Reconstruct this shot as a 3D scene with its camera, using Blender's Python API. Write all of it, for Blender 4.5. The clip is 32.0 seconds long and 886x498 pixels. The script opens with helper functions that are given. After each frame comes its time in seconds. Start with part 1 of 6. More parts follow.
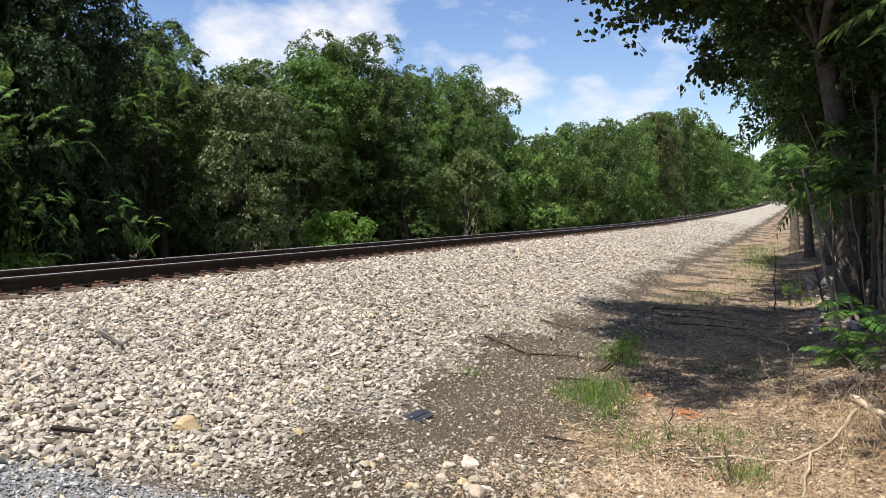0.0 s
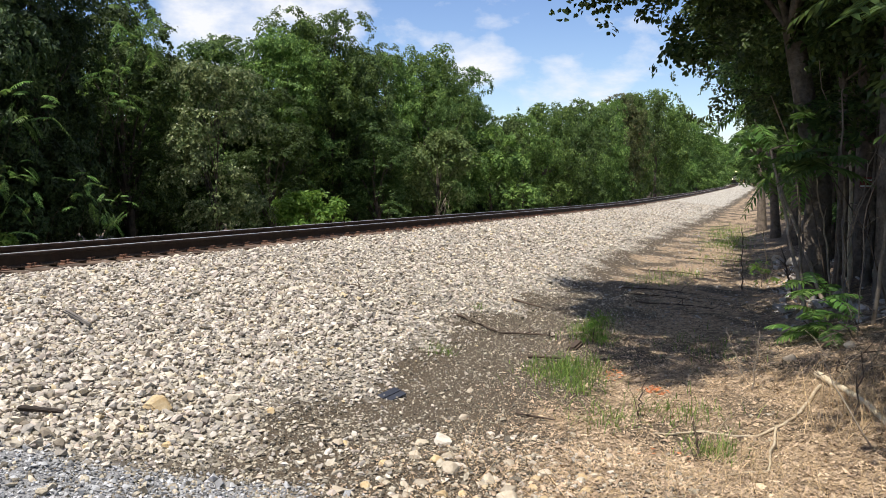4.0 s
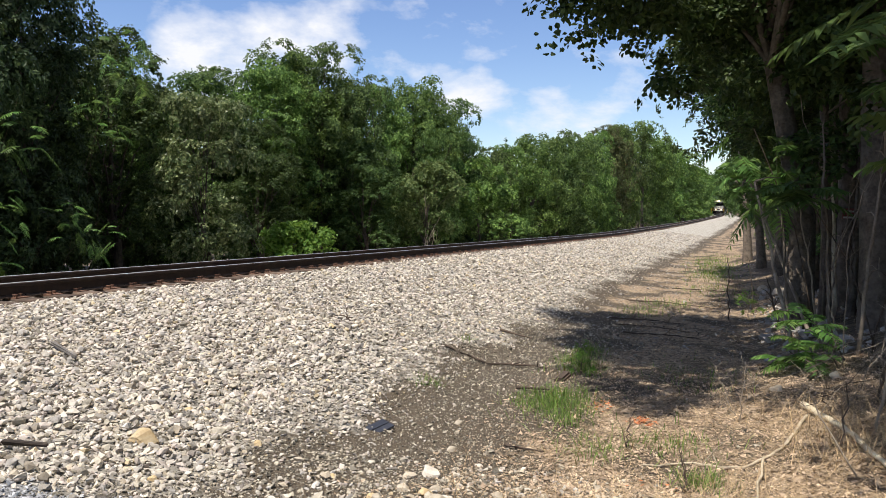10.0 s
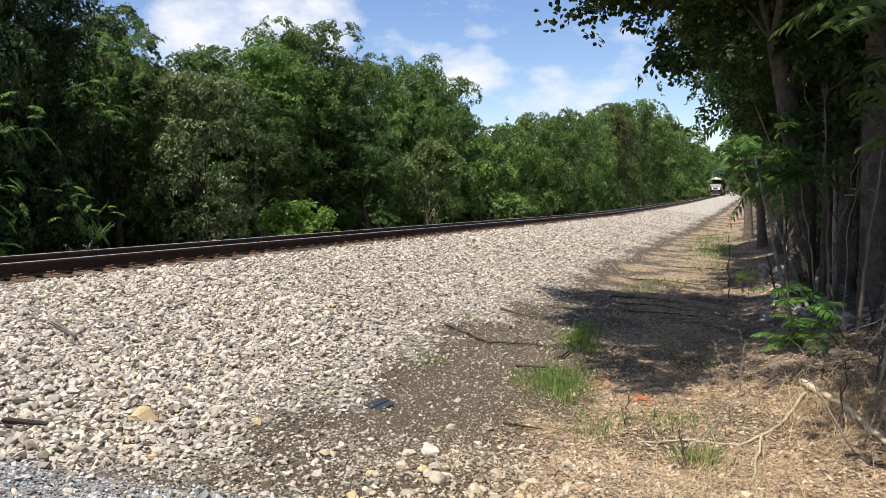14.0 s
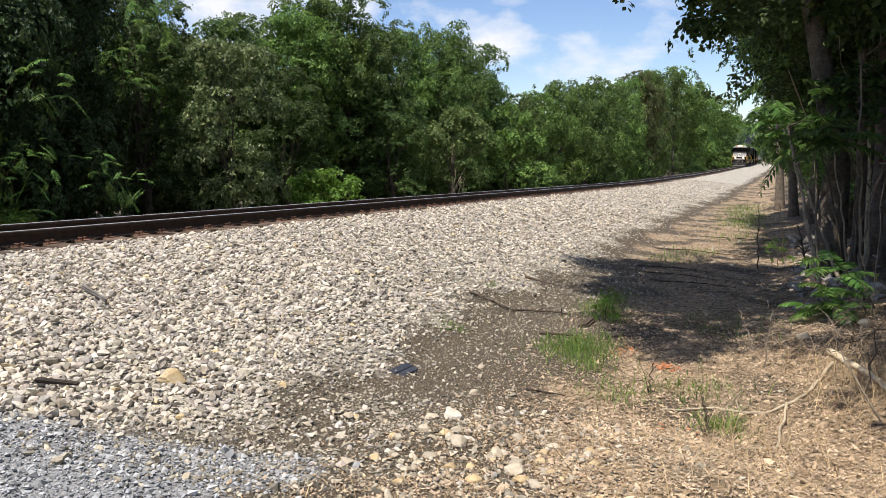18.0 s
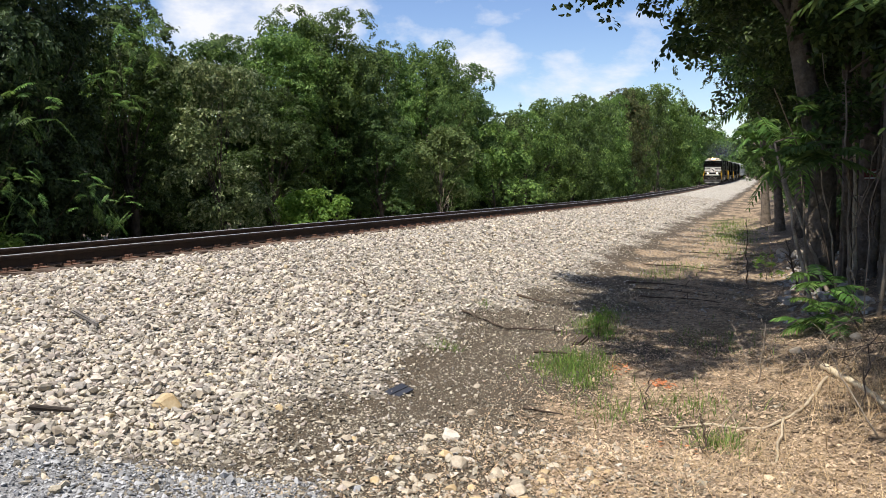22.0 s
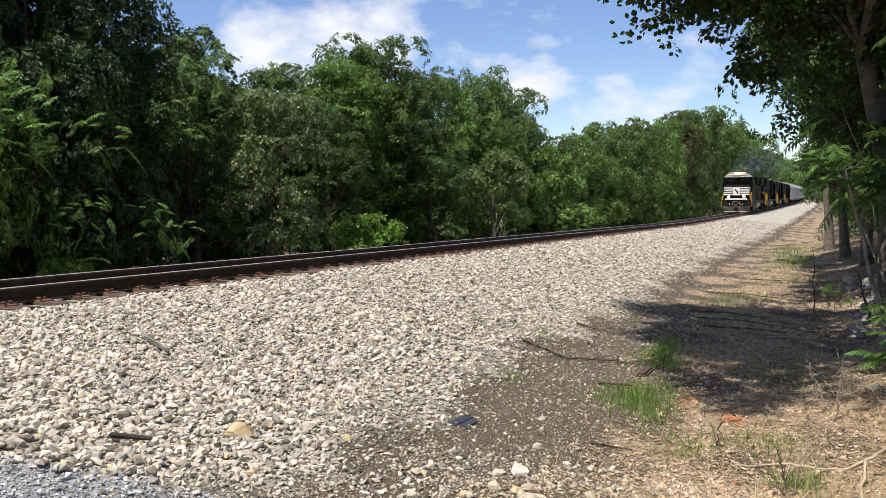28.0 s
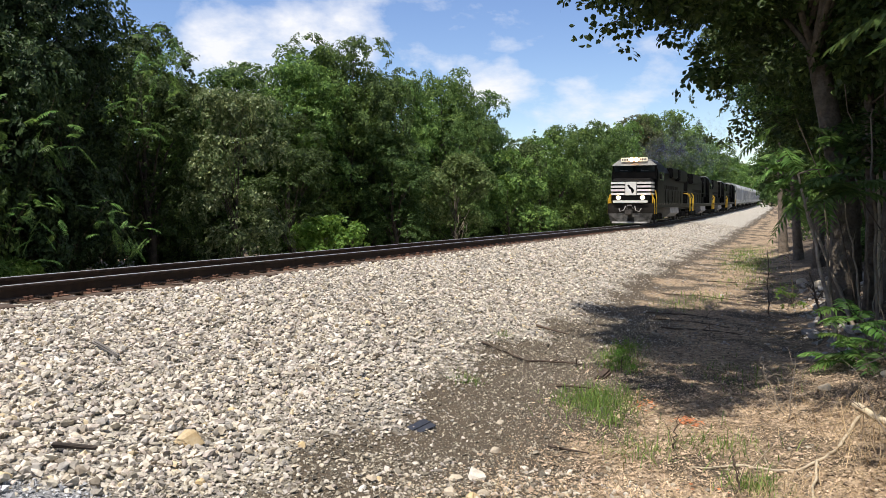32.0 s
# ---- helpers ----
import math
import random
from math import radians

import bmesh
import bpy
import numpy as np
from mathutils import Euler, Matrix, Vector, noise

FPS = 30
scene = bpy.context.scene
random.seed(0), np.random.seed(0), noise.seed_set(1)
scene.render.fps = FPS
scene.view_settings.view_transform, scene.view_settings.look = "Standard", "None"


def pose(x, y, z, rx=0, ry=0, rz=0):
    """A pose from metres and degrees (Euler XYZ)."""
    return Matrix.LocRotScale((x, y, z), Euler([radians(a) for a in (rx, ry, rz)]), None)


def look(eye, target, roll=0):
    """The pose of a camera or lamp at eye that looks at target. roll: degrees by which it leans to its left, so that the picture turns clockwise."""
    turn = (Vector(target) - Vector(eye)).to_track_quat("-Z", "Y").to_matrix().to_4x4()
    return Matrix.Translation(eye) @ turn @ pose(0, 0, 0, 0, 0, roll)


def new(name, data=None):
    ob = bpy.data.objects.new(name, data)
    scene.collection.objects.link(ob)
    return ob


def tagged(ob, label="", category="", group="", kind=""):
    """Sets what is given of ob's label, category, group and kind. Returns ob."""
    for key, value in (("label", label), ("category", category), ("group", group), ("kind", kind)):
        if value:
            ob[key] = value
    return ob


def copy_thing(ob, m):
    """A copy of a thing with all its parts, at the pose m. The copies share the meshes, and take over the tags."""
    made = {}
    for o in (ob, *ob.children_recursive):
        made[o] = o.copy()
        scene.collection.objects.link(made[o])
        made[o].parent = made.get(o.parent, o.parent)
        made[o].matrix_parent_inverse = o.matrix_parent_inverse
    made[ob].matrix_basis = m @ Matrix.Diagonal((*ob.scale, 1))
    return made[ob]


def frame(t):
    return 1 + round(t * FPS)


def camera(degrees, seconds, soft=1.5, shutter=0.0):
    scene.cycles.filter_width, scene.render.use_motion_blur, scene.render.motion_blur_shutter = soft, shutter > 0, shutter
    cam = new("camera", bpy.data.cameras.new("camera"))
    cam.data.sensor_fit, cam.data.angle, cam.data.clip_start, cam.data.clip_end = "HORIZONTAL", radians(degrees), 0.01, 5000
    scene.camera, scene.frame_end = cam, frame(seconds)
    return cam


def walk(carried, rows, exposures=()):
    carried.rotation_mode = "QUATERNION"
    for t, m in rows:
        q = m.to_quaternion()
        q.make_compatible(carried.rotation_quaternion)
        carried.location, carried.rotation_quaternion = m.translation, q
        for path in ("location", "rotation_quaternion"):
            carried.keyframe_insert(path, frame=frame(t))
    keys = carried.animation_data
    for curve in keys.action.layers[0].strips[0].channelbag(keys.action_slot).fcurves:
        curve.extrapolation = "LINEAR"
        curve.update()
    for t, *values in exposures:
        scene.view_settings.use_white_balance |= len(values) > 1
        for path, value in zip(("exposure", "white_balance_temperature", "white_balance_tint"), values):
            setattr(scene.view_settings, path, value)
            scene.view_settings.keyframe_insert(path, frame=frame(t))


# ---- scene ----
cam = camera(60.0, 32.0, soft=0.7)
PATH = [
    (0, (0.000, 0.000, 1.600), (0.000, 9.978, 0.931), 0.00),
    (0.5, (-0.002, 0.002, 1.594), (-0.007, 9.982, 0.958), 0.08),
    (1, (-0.001, 0.002, 1.593), (0.013, 9.982, 0.959), 0.10),
    (1.5, (0.000, 0.003, 1.591), (0.035, 9.981, 0.930), -0.04),
    (2, (-0.004, 0.006, 1.592), (0.045, 9.982, 0.904), -0.06),
    (2.5, (-0.006, 0.000, 1.591), (-0.085, 9.968, 0.796), 0.10),
    (3, (-0.004, 0.009, 1.586), (0.110, 9.968, 0.691), 0.48),
    (3.5, (-0.014, 0.010, 1.586), (0.355, 9.960, 0.651), 0.26),
    (5.5, (0.005, -0.003, 1.597), (0.365, 9.953, 0.732), 0.34),
    (6, (0.010, -0.003, 1.597), (0.283, 9.951, 0.680), 0.23),
    (6.5, (0.024, -0.013, 1.586), (0.266, 9.938, 0.629), 0.12),
    (7, (0.022, -0.013, 1.592), (0.607, 9.916, 0.555), -0.49),
    (7.5, (0.007, -0.014, 1.588), (0.556, 9.917, 0.546), -0.37),
    (8, (0.004, -0.004, 1.588), (0.496, 9.927, 0.525), -0.39),
    (8.5, (-0.006, -0.001, 1.584), (0.364, 9.928, 0.450), 0.09),
    (9, (-0.008, -0.005, 1.604), (0.334, 9.924, 0.466), 0.42),
    (9.5, (-0.002, -0.015, 1.609), (0.405, 9.960, 1.019), 0.30),
    (10, (-0.011, -0.024, 1.602), (0.510, 9.948, 1.067), 0.33),
    (10.5, (-0.002, -0.010, 1.598), (0.548, 9.950, 0.893), 0.19),
    (11, (0.004, -0.010, 1.597), (0.817, 9.943, 1.066), 0.18),
    (11.5, (-0.005, -0.012, 1.593), (0.819, 9.919, 0.763), -0.28),
    (12, (0.005, -0.017, 1.598), (0.585, 9.932, 0.768), -0.19),
    (12.5, (0.008, -0.018, 1.593), (0.598, 9.936, 0.834), -0.28),
    (13, (0.009, -0.025, 1.597), (0.556, 9.935, 0.885), -0.17),
    (13.5, (0.010, -0.010, 1.592), (0.547, 9.947, 0.842), -0.11),
    (14, (0.006, -0.010, 1.592), (0.515, 9.945, 0.791), 0.15),
    (14.5, (0.008, -0.015, 1.591), (0.385, 9.937, 0.695), 0.20),
    (16.5, (-0.003, -0.018, 1.583), (0.325, 9.929, 0.612), -0.68),
    (17, (-0.007, -0.031, 1.580), (0.013, 9.899, 0.402), 0.19),
    (17.5, (0.021, -0.029, 1.569), (-0.048, 9.905, 0.426), 0.24),
    (18, (0.025, -0.006, 1.569), (0.191, 9.920, 0.370), 0.23),
    (18.5, (0.006, 0.002, 1.566), (0.385, 9.931, 0.434), 0.52),
    (19, (0.003, 0.018, 1.563), (0.650, 9.928, 0.398), 0.72),
    (19.5, (-0.010, 0.006, 1.564), (0.797, 9.908, 0.424), 0.38),
    (20, (-0.009, -0.002, 1.566), (0.577, 9.916, 0.434), -0.15),
    (20.5, (-0.015, 0.004, 1.564), (0.525, 9.907, 0.286), 0.03),
    (21, (-0.019, 0.006, 1.565), (0.270, 9.930, 0.368), 0.17),
    (21.5, (-0.023, -0.009, 1.567), (0.277, 9.937, 0.569), 0.10),
    (22, (-0.029, -0.008, 1.581), (0.298, 9.940, 0.620), -0.39),
    (22.5, (-0.023, 0.003, 1.582), (0.359, 9.919, 0.350), -0.23),
    (23, (-0.028, -0.003, 1.586), (-0.135, 9.915, 0.316), 0.72),
    (23.5, (-0.026, -0.014, 1.594), (-0.620, 9.901, 0.438), 0.55),
    (24, (-0.041, -0.019, 1.597), (-0.795, 9.895, 0.531), 0.26),
    (24.5, (-0.103, -0.040, 1.599), (-0.732, 9.883, 0.527), -0.63),
    (25, (-0.134, -0.050, 1.593), (-0.853, 9.867, 0.530), -1.26),
    (25.5, (-0.132, -0.041, 1.607), (-1.274, 9.832, 0.496), 0.41),
    (26, (-0.151, -0.041, 1.596), (-0.982, 9.889, 0.748), 0.93),
    (26.5, (-0.141, -0.015, 1.612), (-0.428, 9.955, 0.900), -0.81),
    (28.5, (-0.156, -0.001, 1.648), (-0.476, 9.972, 0.989), -0.31),
    (29, (-0.153, 0.011, 1.650), (-0.147, 9.983, 0.902), 0.27),
    (29.5, (-0.153, 0.019, 1.651), (-0.365, 9.985, 0.845), -0.93),
    (30, (-0.130, 0.030, 1.644), (-0.584, 9.989, 0.861), 0.18),
    (30.5, (-0.120, 0.060, 1.656), (-0.092, 10.034, 0.939), 0.06),
    (31, (-0.131, 0.042, 1.647), (-0.055, 10.026, 1.090), -1.06),
    (31.5, (-0.121, 0.045, 1.642), (-0.109, 10.018, 0.898), -1.83),
    (32, (-0.117, 0.052, 1.650), (0.048, 10.030, 1.010), -0.16),
]
walk(cam, [(t, look(eye, target, roll)) for t, eye, target, roll in PATH])
scene.view_settings.exposure = 0.28

# ---- corridor coordinates: s runs along the straight track, q across it towards the viewer ----
HEAD = radians(25.0)
U = np.array((math.sin(HEAD), math.cos(HEAD)))
V = np.array((math.cos(HEAD), -math.sin(HEAD)))
OFF = 9.45


def place(s, q):
    """World x, y of a place along and across the track."""
    x, y = U * s + V * (q - OFF)
    return float(x), float(y)


def spot(s, q, z=None):
    x, y = place(s, q)
    return Vector((x, y, ground_z(s, q) if z is None else z))


def bend(s):
    """The track leaves the straight line far away."""
    return -1.8e-4 * np.maximum(0.0, np.asarray(s, float) - 200.0) ** 2


RAIL_S = (-90, -10, 0, 6, 11.6, 19, 32, 52, 80, 110, 200, 300, 700)
RAIL_Z = (0.72, 0.74, 0.72, 0.64, 0.55, 0.45, 0.24, -0.05, -0.18, -0.26, -0.24, -0.10, 0.2)


def rail_z(s):
    """Height of the rail heads along the line."""
    s = np.asarray(s, float)
    total = 0.0
    for d in (-6, -3, 0, 3, 6):
        total = total + np.interp(s + d, RAIL_S, RAIL_Z)
    return total / 5.0


def step(a, b, x):
    t = np.clip((np.asarray(x, float) - a) / (b - a), 0, 1)
    return t * t * (3 - 2 * t)


def wave(x, y, k=1.0):
    """Smooth uneven relief, about -1 to 1."""
    x, y = np.asarray(x, float) * k, np.asarray(y, float) * k
    return (np.sin(x * 1.3 + 1.7 * np.sin(y * 0.7)) + np.sin(y * 1.9 + 1.3 * np.sin(x * 0.9 + 2.0)) + np.sin((x + y) * 2.7 + 0.5)) / 3.0


def bank_edge(s):
    """Where the wooded bank begins across the ditch."""
    return 9.25 - 1.0 * step(18, 48, s)


def ground_z(s, q):
    s, q0 = np.asarray(s, float), np.asarray(q, float)
    q = q0 - bend(s)
    bed = rail_z(s) - 0.225
    ditch = rail_z(s) - 0.84 + 0.10 * step(20, 60, s)
    z = bed + (ditch - bed) * np.clip((q - 1.75) / 4.9, 0, 1) ** 1.3
    rise = np.clip(q - bank_edge(s) - 0.3 * wave(s, 0, 0.5), 0, None)
    z = z + 0.75 * (1 - np.exp(-rise * 0.35)) * step(3.5, 9, s) + 0.2 * step(9.5, 12, q)
    left = np.clip(-1.75 - q, 0, None)
    z = z - 1.25 * (1 - np.exp(-left * 0.45))
    road = step(3.6, 2.2, s) * step(1.6, 3.2, np.abs(q))
    z = z + road * (0.55 * step(8.5, 2.0, np.abs(q)) - 0.02 - z) * step(11, 9, np.abs(q))
    z = z + 0.16 * step(5.3, 3.6, s) * step(2.0, 5.5, q) * step(11, 9, q)
    rough = 0.012 * wave(s, q, 4.0) + 0.03 * wave(s, q, 0.9) * step(5, 8, np.abs(q))
    return z + rough


# ---- world and sun: a high summer sun from the far side of the track ----
SUN_EL = 66.0
sun_way = np.array((*(U * 0.93 + V * 0.36), -math.tan(radians(SUN_EL))))
sun = new("sun", bpy.data.lights.new("sun", "SUN"))
sun.data.energy, sun.data.angle, sun.data.color = 5.0, radians(0.55), (1.0, 0.94, 0.85)
sun.matrix_world = look((0, 0, 60), Vector((0, 0, 60)) + Vector(sun_way))
world = bpy.data.worlds.new("sky")
scene.world = world
world.use_nodes = True
wn, wl = world.node_tree.nodes, world.node_tree.links
wn.clear()
sky = wn.new("ShaderNodeTexSky")
sky.sky_type, sky.sun_disc = "NISHITA", False
sky.sun_elevation, sky.sun_rotation = radians(SUN_EL), math.atan2(-sun_way[0], -sun_way[1])
sky.air_density, sky.dust_density, sky.ozone_density = 1.0, 0.25, 2.2
geo = wn.new("ShaderNodeTexCoord")
sep = wn.new("ShaderNodeSeparateXYZ")
wl.new(geo.outputs["Generated"], sep.inputs[0])
flat = wn.new("ShaderNodeCombineXYZ")
lift = wn.new("ShaderNodeMath")
lift.operation, lift.inputs[1].default_value = "ADD", 0.42
wl.new(sep.outputs[2], lift.inputs[0])
for k in (0, 1):
    div = wn.new("ShaderNodeMath")
    div.operation = "DIVIDE"
    wl.new(sep.outputs[k], div.inputs[0])
    wl.new(lift.outputs[0], div.inputs[1])
    wl.new(div.outputs[0], flat.inputs[k])
puff = wn.new("ShaderNodeTexNoise")
puff.inputs["Scale"].default_value, puff.inputs["Detail"].default_value, puff.inputs["Roughness"].default_value = 6.5, 8.0, 0.58
puff.inputs["Distortion"].default_value = 0.1
wl.new(flat.outputs[0], puff.inputs["Vector"])
# fair-weather clouds: the way to each, its spread and its weight
CLOUDS = (
    ((-0.238, 0.954, 0.181), 0.1, 1.0),
    ((-0.275, 0.943, 0.186), 0.07, 0.8),
    ((-0.187, 0.964, 0.188), 0.07, 0.8),
    ((-0.115, 0.971, 0.21), 0.09, 1.0),
    ((-0.078, 0.977, 0.198), 0.06, 0.7),
    ((0.045, 0.987, 0.155), 0.05, 0.9),
    ((0.095, 0.984, 0.15), 0.06, 1.0),
    ((0.07, 0.989, 0.128), 0.06, 0.4),
    ((0.187, 0.975, 0.119), 0.055, 0.7),
    ((0.156, 0.982, 0.109), 0.06, 0.35),
    ((0.254, 0.96, 0.118), 0.05, 0.9),
    ((0.232, 0.966, 0.11), 0.045, 0.4),
    ((-0.009, 0.983, 0.182), 0.05, 0.3),
    ((0.09, 0.97, 0.225), 0.06, 0.4),
    ((0.282, 0.943, 0.177), 0.05, 0.6),
    ((0.181, 0.963, 0.201), 0.05, 0.25),
)
# extra cloud high above the view, added to whiten and lift the fill light
over = wn.new("ShaderNodeMapRange")
over.inputs["From Min"].default_value, over.inputs["From Max"].default_value = 0.38, 0.75
over.inputs["To Min"].default_value, over.inputs["To Max"].default_value = 0.0, 0.22
wl.new(sep.outputs[2], over.inputs["Value"])
much = wn.new("ShaderNodeMath")
wl.new(puff.outputs["Fac"], much.inputs[0])
wl.new(over.outputs[0], much.inputs[1])
heap = much.outputs[0]
for way, spread, weight in CLOUDS:
    gap = wn.new("ShaderNodeVectorMath")
    gap.operation, gap.inputs[1].default_value = "DISTANCE", way
    wl.new(geo.outputs["Generated"], gap.inputs[0])
    near = wn.new("ShaderNodeMapRange")
    near.interpolation_type = "SMOOTHERSTEP"
    near.inputs["From Min"].default_value, near.inputs["From Max"].default_value = spread * 1.15, 0.0
    near.inputs["To Min"].default_value, near.inputs["To Max"].default_value = 0.0, 0.20 * weight
    wl.new(gap.outputs["Value"], near.inputs["Value"])
    add = wn.new("ShaderNodeMath")
    wl.new(heap, add.inputs[0])
    wl.new(near.outputs[0], add.inputs[1])
    heap = add.outputs[0]
ramp = wn.new("ShaderNodeValToRGB")
ramp.color_ramp.elements[0].position, ramp.color_ramp.elements[0].color = 0.565, (0, 0, 0, 1)
ramp.color_ramp.elements[1].position, ramp.color_ramp.elements[1].color = 0.88, (1, 1, 1, 1)
wl.new(heap, ramp.inputs["Fac"])
cloud = wn.new("ShaderNodeMix")
cloud.data_type = "RGBA"
cloud.inputs["B"].default_value = (6.9, 7.0, 7.4, 1)
wl.new(ramp.outputs["Color"], cloud.inputs["Factor"])
tone = wn.new("ShaderNodeHueSaturation")
tone.inputs["Saturation"].default_value, tone.inputs["Hue"].default_value, tone.inputs["Value"].default_value = 1.12, 0.513, 1.10
wl.new(sky.outputs["Color"], tone.inputs["Color"])
wl.new(tone.outputs["Color"], cloud.inputs["A"])
bg = wn.new("ShaderNodeBackground")
bg.inputs["Strength"].default_value = 0.115
wl.new(cloud.outputs["Result"], bg.inputs["Color"])
wout = wn.new("ShaderNodeOutputWorld")
wl.new(bg.outputs[0], wout.inputs[0])


# ---- materials ----
def nodes_of(name):
    m = bpy.data.materials.new(name)
    m.use_nodes = True
    n, l = m.node_tree.nodes, m.node_tree.links
    return m, n, l, n["Principled BSDF"]


def surf(name, dark, light, scale=4.0, rough=0.7, metal=0.0, bump=0.3, fine=60.0, per="none", spread=0.25, depth=0.01, tints=()):
    """Two scales of noise between two colours, fine relief, and some change from piece to piece."""
    m, n, l, b = nodes_of(name)
    co = n.new("ShaderNodeTexCoord")
    big, small = n.new("ShaderNodeTexNoise"), n.new("ShaderNodeTexNoise")
    for t, k in ((big, scale), (small, fine)):
        t.inputs["Scale"].default_value, t.inputs["Detail"].default_value = k, 5.0
        l.new(co.outputs["Object"], t.inputs["Vector"])
    add = n.new("ShaderNodeMath")
    add.operation = "MULTIPLY_ADD"
    add.inputs[1].default_value = 0.45
    l.new(small.outputs["Fac"], add.inputs[0])
    l.new(big.outputs["Fac"], add.inputs[2])
    mr = n.new("ShaderNodeMapRange")
    mr.inputs["From Min"].default_value, mr.inputs["From Max"].default_value = 0.45, 1.0
    l.new(add.outputs[0], mr.inputs["Value"])
    mix = n.new("ShaderNodeMix")
    mix.data_type = "RGBA"
    mix.inputs["A"].default_value, mix.inputs["B"].default_value = (*dark, 1), (*light, 1)
    l.new(mr.outputs[0], mix.inputs["Factor"])
    colour = mix.outputs["Result"]
    if per != "none":
        if per == "island":
            r = n.new("ShaderNodeNewGeometry").outputs["Random Per Island"]
        else:
            r = n.new("ShaderNodeObjectInfo").outputs["Random"]
        hs = n.new("ShaderNodeHueSaturation")
        rv = n.new("ShaderNodeMapRange")
        rv.inputs["To Min"].default_value, rv.inputs["To Max"].default_value = 1 - spread, 1 + spread
        l.new(r, rv.inputs["Value"])
        l.new(rv.outputs[0], hs.inputs["Value"])
        l.new(colour, hs.inputs["Color"])
        colour = hs.outputs["Color"]
        if tints:
            many, part_of, pick, dye = n.new("ShaderNodeMath"), n.new("ShaderNodeMath"), n.new("ShaderNodeValToRGB"), n.new("ShaderNodeMix")
            many.operation, many.inputs[1].default_value, part_of.operation = "MULTIPLY", 37.3, "FRACT"
            l.new(r, many.inputs[0])
            l.new(many.outputs[0], part_of.inputs[0])
            l.new(part_of.outputs[0], pick.inputs["Fac"])
            pick.color_ramp.interpolation = "CONSTANT"
            for k, (at, tint) in enumerate(tints):
                stop = pick.color_ramp.elements[k] if k < 2 else pick.color_ramp.elements.new(at)
                stop.position, stop.color = at, (*tint, 1)
            dye.data_type, dye.blend_type = "RGBA", "MULTIPLY"
            dye.inputs["Factor"].default_value = 1.0
            l.new(colour, dye.inputs["A"])
            l.new(pick.outputs["Color"], dye.inputs["B"])
            colour = dye.outputs["Result"]
    l.new(colour, b.inputs["Base Color"])
    b.inputs["Roughness"].default_value, b.inputs["Metallic"].default_value = rough, metal
    if bump:
        bp = n.new("ShaderNodeBump")
        bp.inputs["Strength"].default_value, bp.inputs["Distance"].default_value = bump, depth
        l.new(add.outputs[0], bp.inputs["Height"])
        l.new(bp.outputs[0], b.inputs["Normal"])
    return m


def foliage(name, dark, light, trans=0.38, rough=0.52, brown=0.0):
    """Leaves: each takes its own green between two, lets some light through, and has a faint gloss."""
    m, n, l, b = nodes_of(name)
    rnd = n.new("ShaderNodeNewGeometry").outputs["Random Per Island"]
    oi = n.new("ShaderNodeObjectInfo").outputs["Random"]
    rp = n.new("ShaderNodeValToRGB")
    e = rp.color_ramp.elements
    e[0].color, e[1].color = (*dark, 1), (*light, 1)
    half = e.new(0.6)
    half.color = (*(0.72 * a + 0.28 * c for a, c in zip(dark, light)), 1)
    if brown:
        extra = e.new(1.0 - brown)
        extra.color = (*light, 1)
        e[len(e) - 1].color = (0.16, 0.085, 0.03, 1)
    l.new(rnd, rp.inputs["Fac"])
    hs = n.new("ShaderNodeHueSaturation")
    for lo, hi, sock in ((0.487, 0.510, "Hue"), (0.72, 1.28, "Value")):
        mr = n.new("ShaderNodeMapRange")
        mr.inputs["To Min"].default_value, mr.inputs["To Max"].default_value = lo, hi
        l.new(oi, mr.inputs["Value"])
        l.new(mr.outputs[0], hs.inputs[sock])
    l.new(rp.outputs["Color"], hs.inputs["Color"])
    l.new(hs.outputs["Color"], b.inputs["Base Color"])
    b.inputs["Roughness"].default_value = rough
    b.inputs["Specular IOR Level"].default_value = 0.25
    tr = n.new("ShaderNodeBsdfTranslucent")
    br = n.new("ShaderNodeHueSaturation")
    br.inputs["Hue"].default_value, br.inputs["Value"].default_value = 0.48, 1.5
    l.new(hs.outputs["Color"], br.inputs["Color"])
    l.new(br.outputs["Color"], tr.inputs["Color"])
    ms = n.new("ShaderNodeMixShader")
    ms.inputs[0].default_value = trans
    l.new(b.outputs[0], ms.inputs[1])
    l.new(tr.outputs[0], ms.inputs[2])
    l.new(ms.outputs[0], n["Material Output"].inputs["Surface"])
    return m


def glow(name, colour, strength):
    m, n, l, b = nodes_of(name)
    b.inputs["Base Color"].default_value = (*colour, 1)
    b.inputs["Emission Color"].default_value = (*colour, 1)
    b.inputs["Emission Strength"].default_value = strength
    return m


STONE = surf("limestone_ballast", (0.285, 0.260, 0.222), (0.62, 0.57, 0.495), 9, 0.88, bump=0.4, fine=90, per="island", spread=0.5, tints=((0.0, (1.0, 0.98, 0.96)), (0.30, (0.96, 0.90, 0.90)), (0.52, (1.03, 1.0, 0.92)), (0.74, (0.93, 0.93, 0.96)), (0.90, (0.84, 0.77, 0.68)), (0.975, (1.08, 0.95, 0.70))))
FINE = surf("grey_fine_gravel", (0.22, 0.224, 0.232), (0.46, 0.46, 0.465), 14, 0.85, bump=0.3, fine=120, per="island", spread=0.55)
YELLOW = surf("ochre_sandstone", (0.46, 0.31, 0.14), (0.68, 0.56, 0.37), 9, 0.85, bump=0.5, fine=60, per="object", spread=0.2)
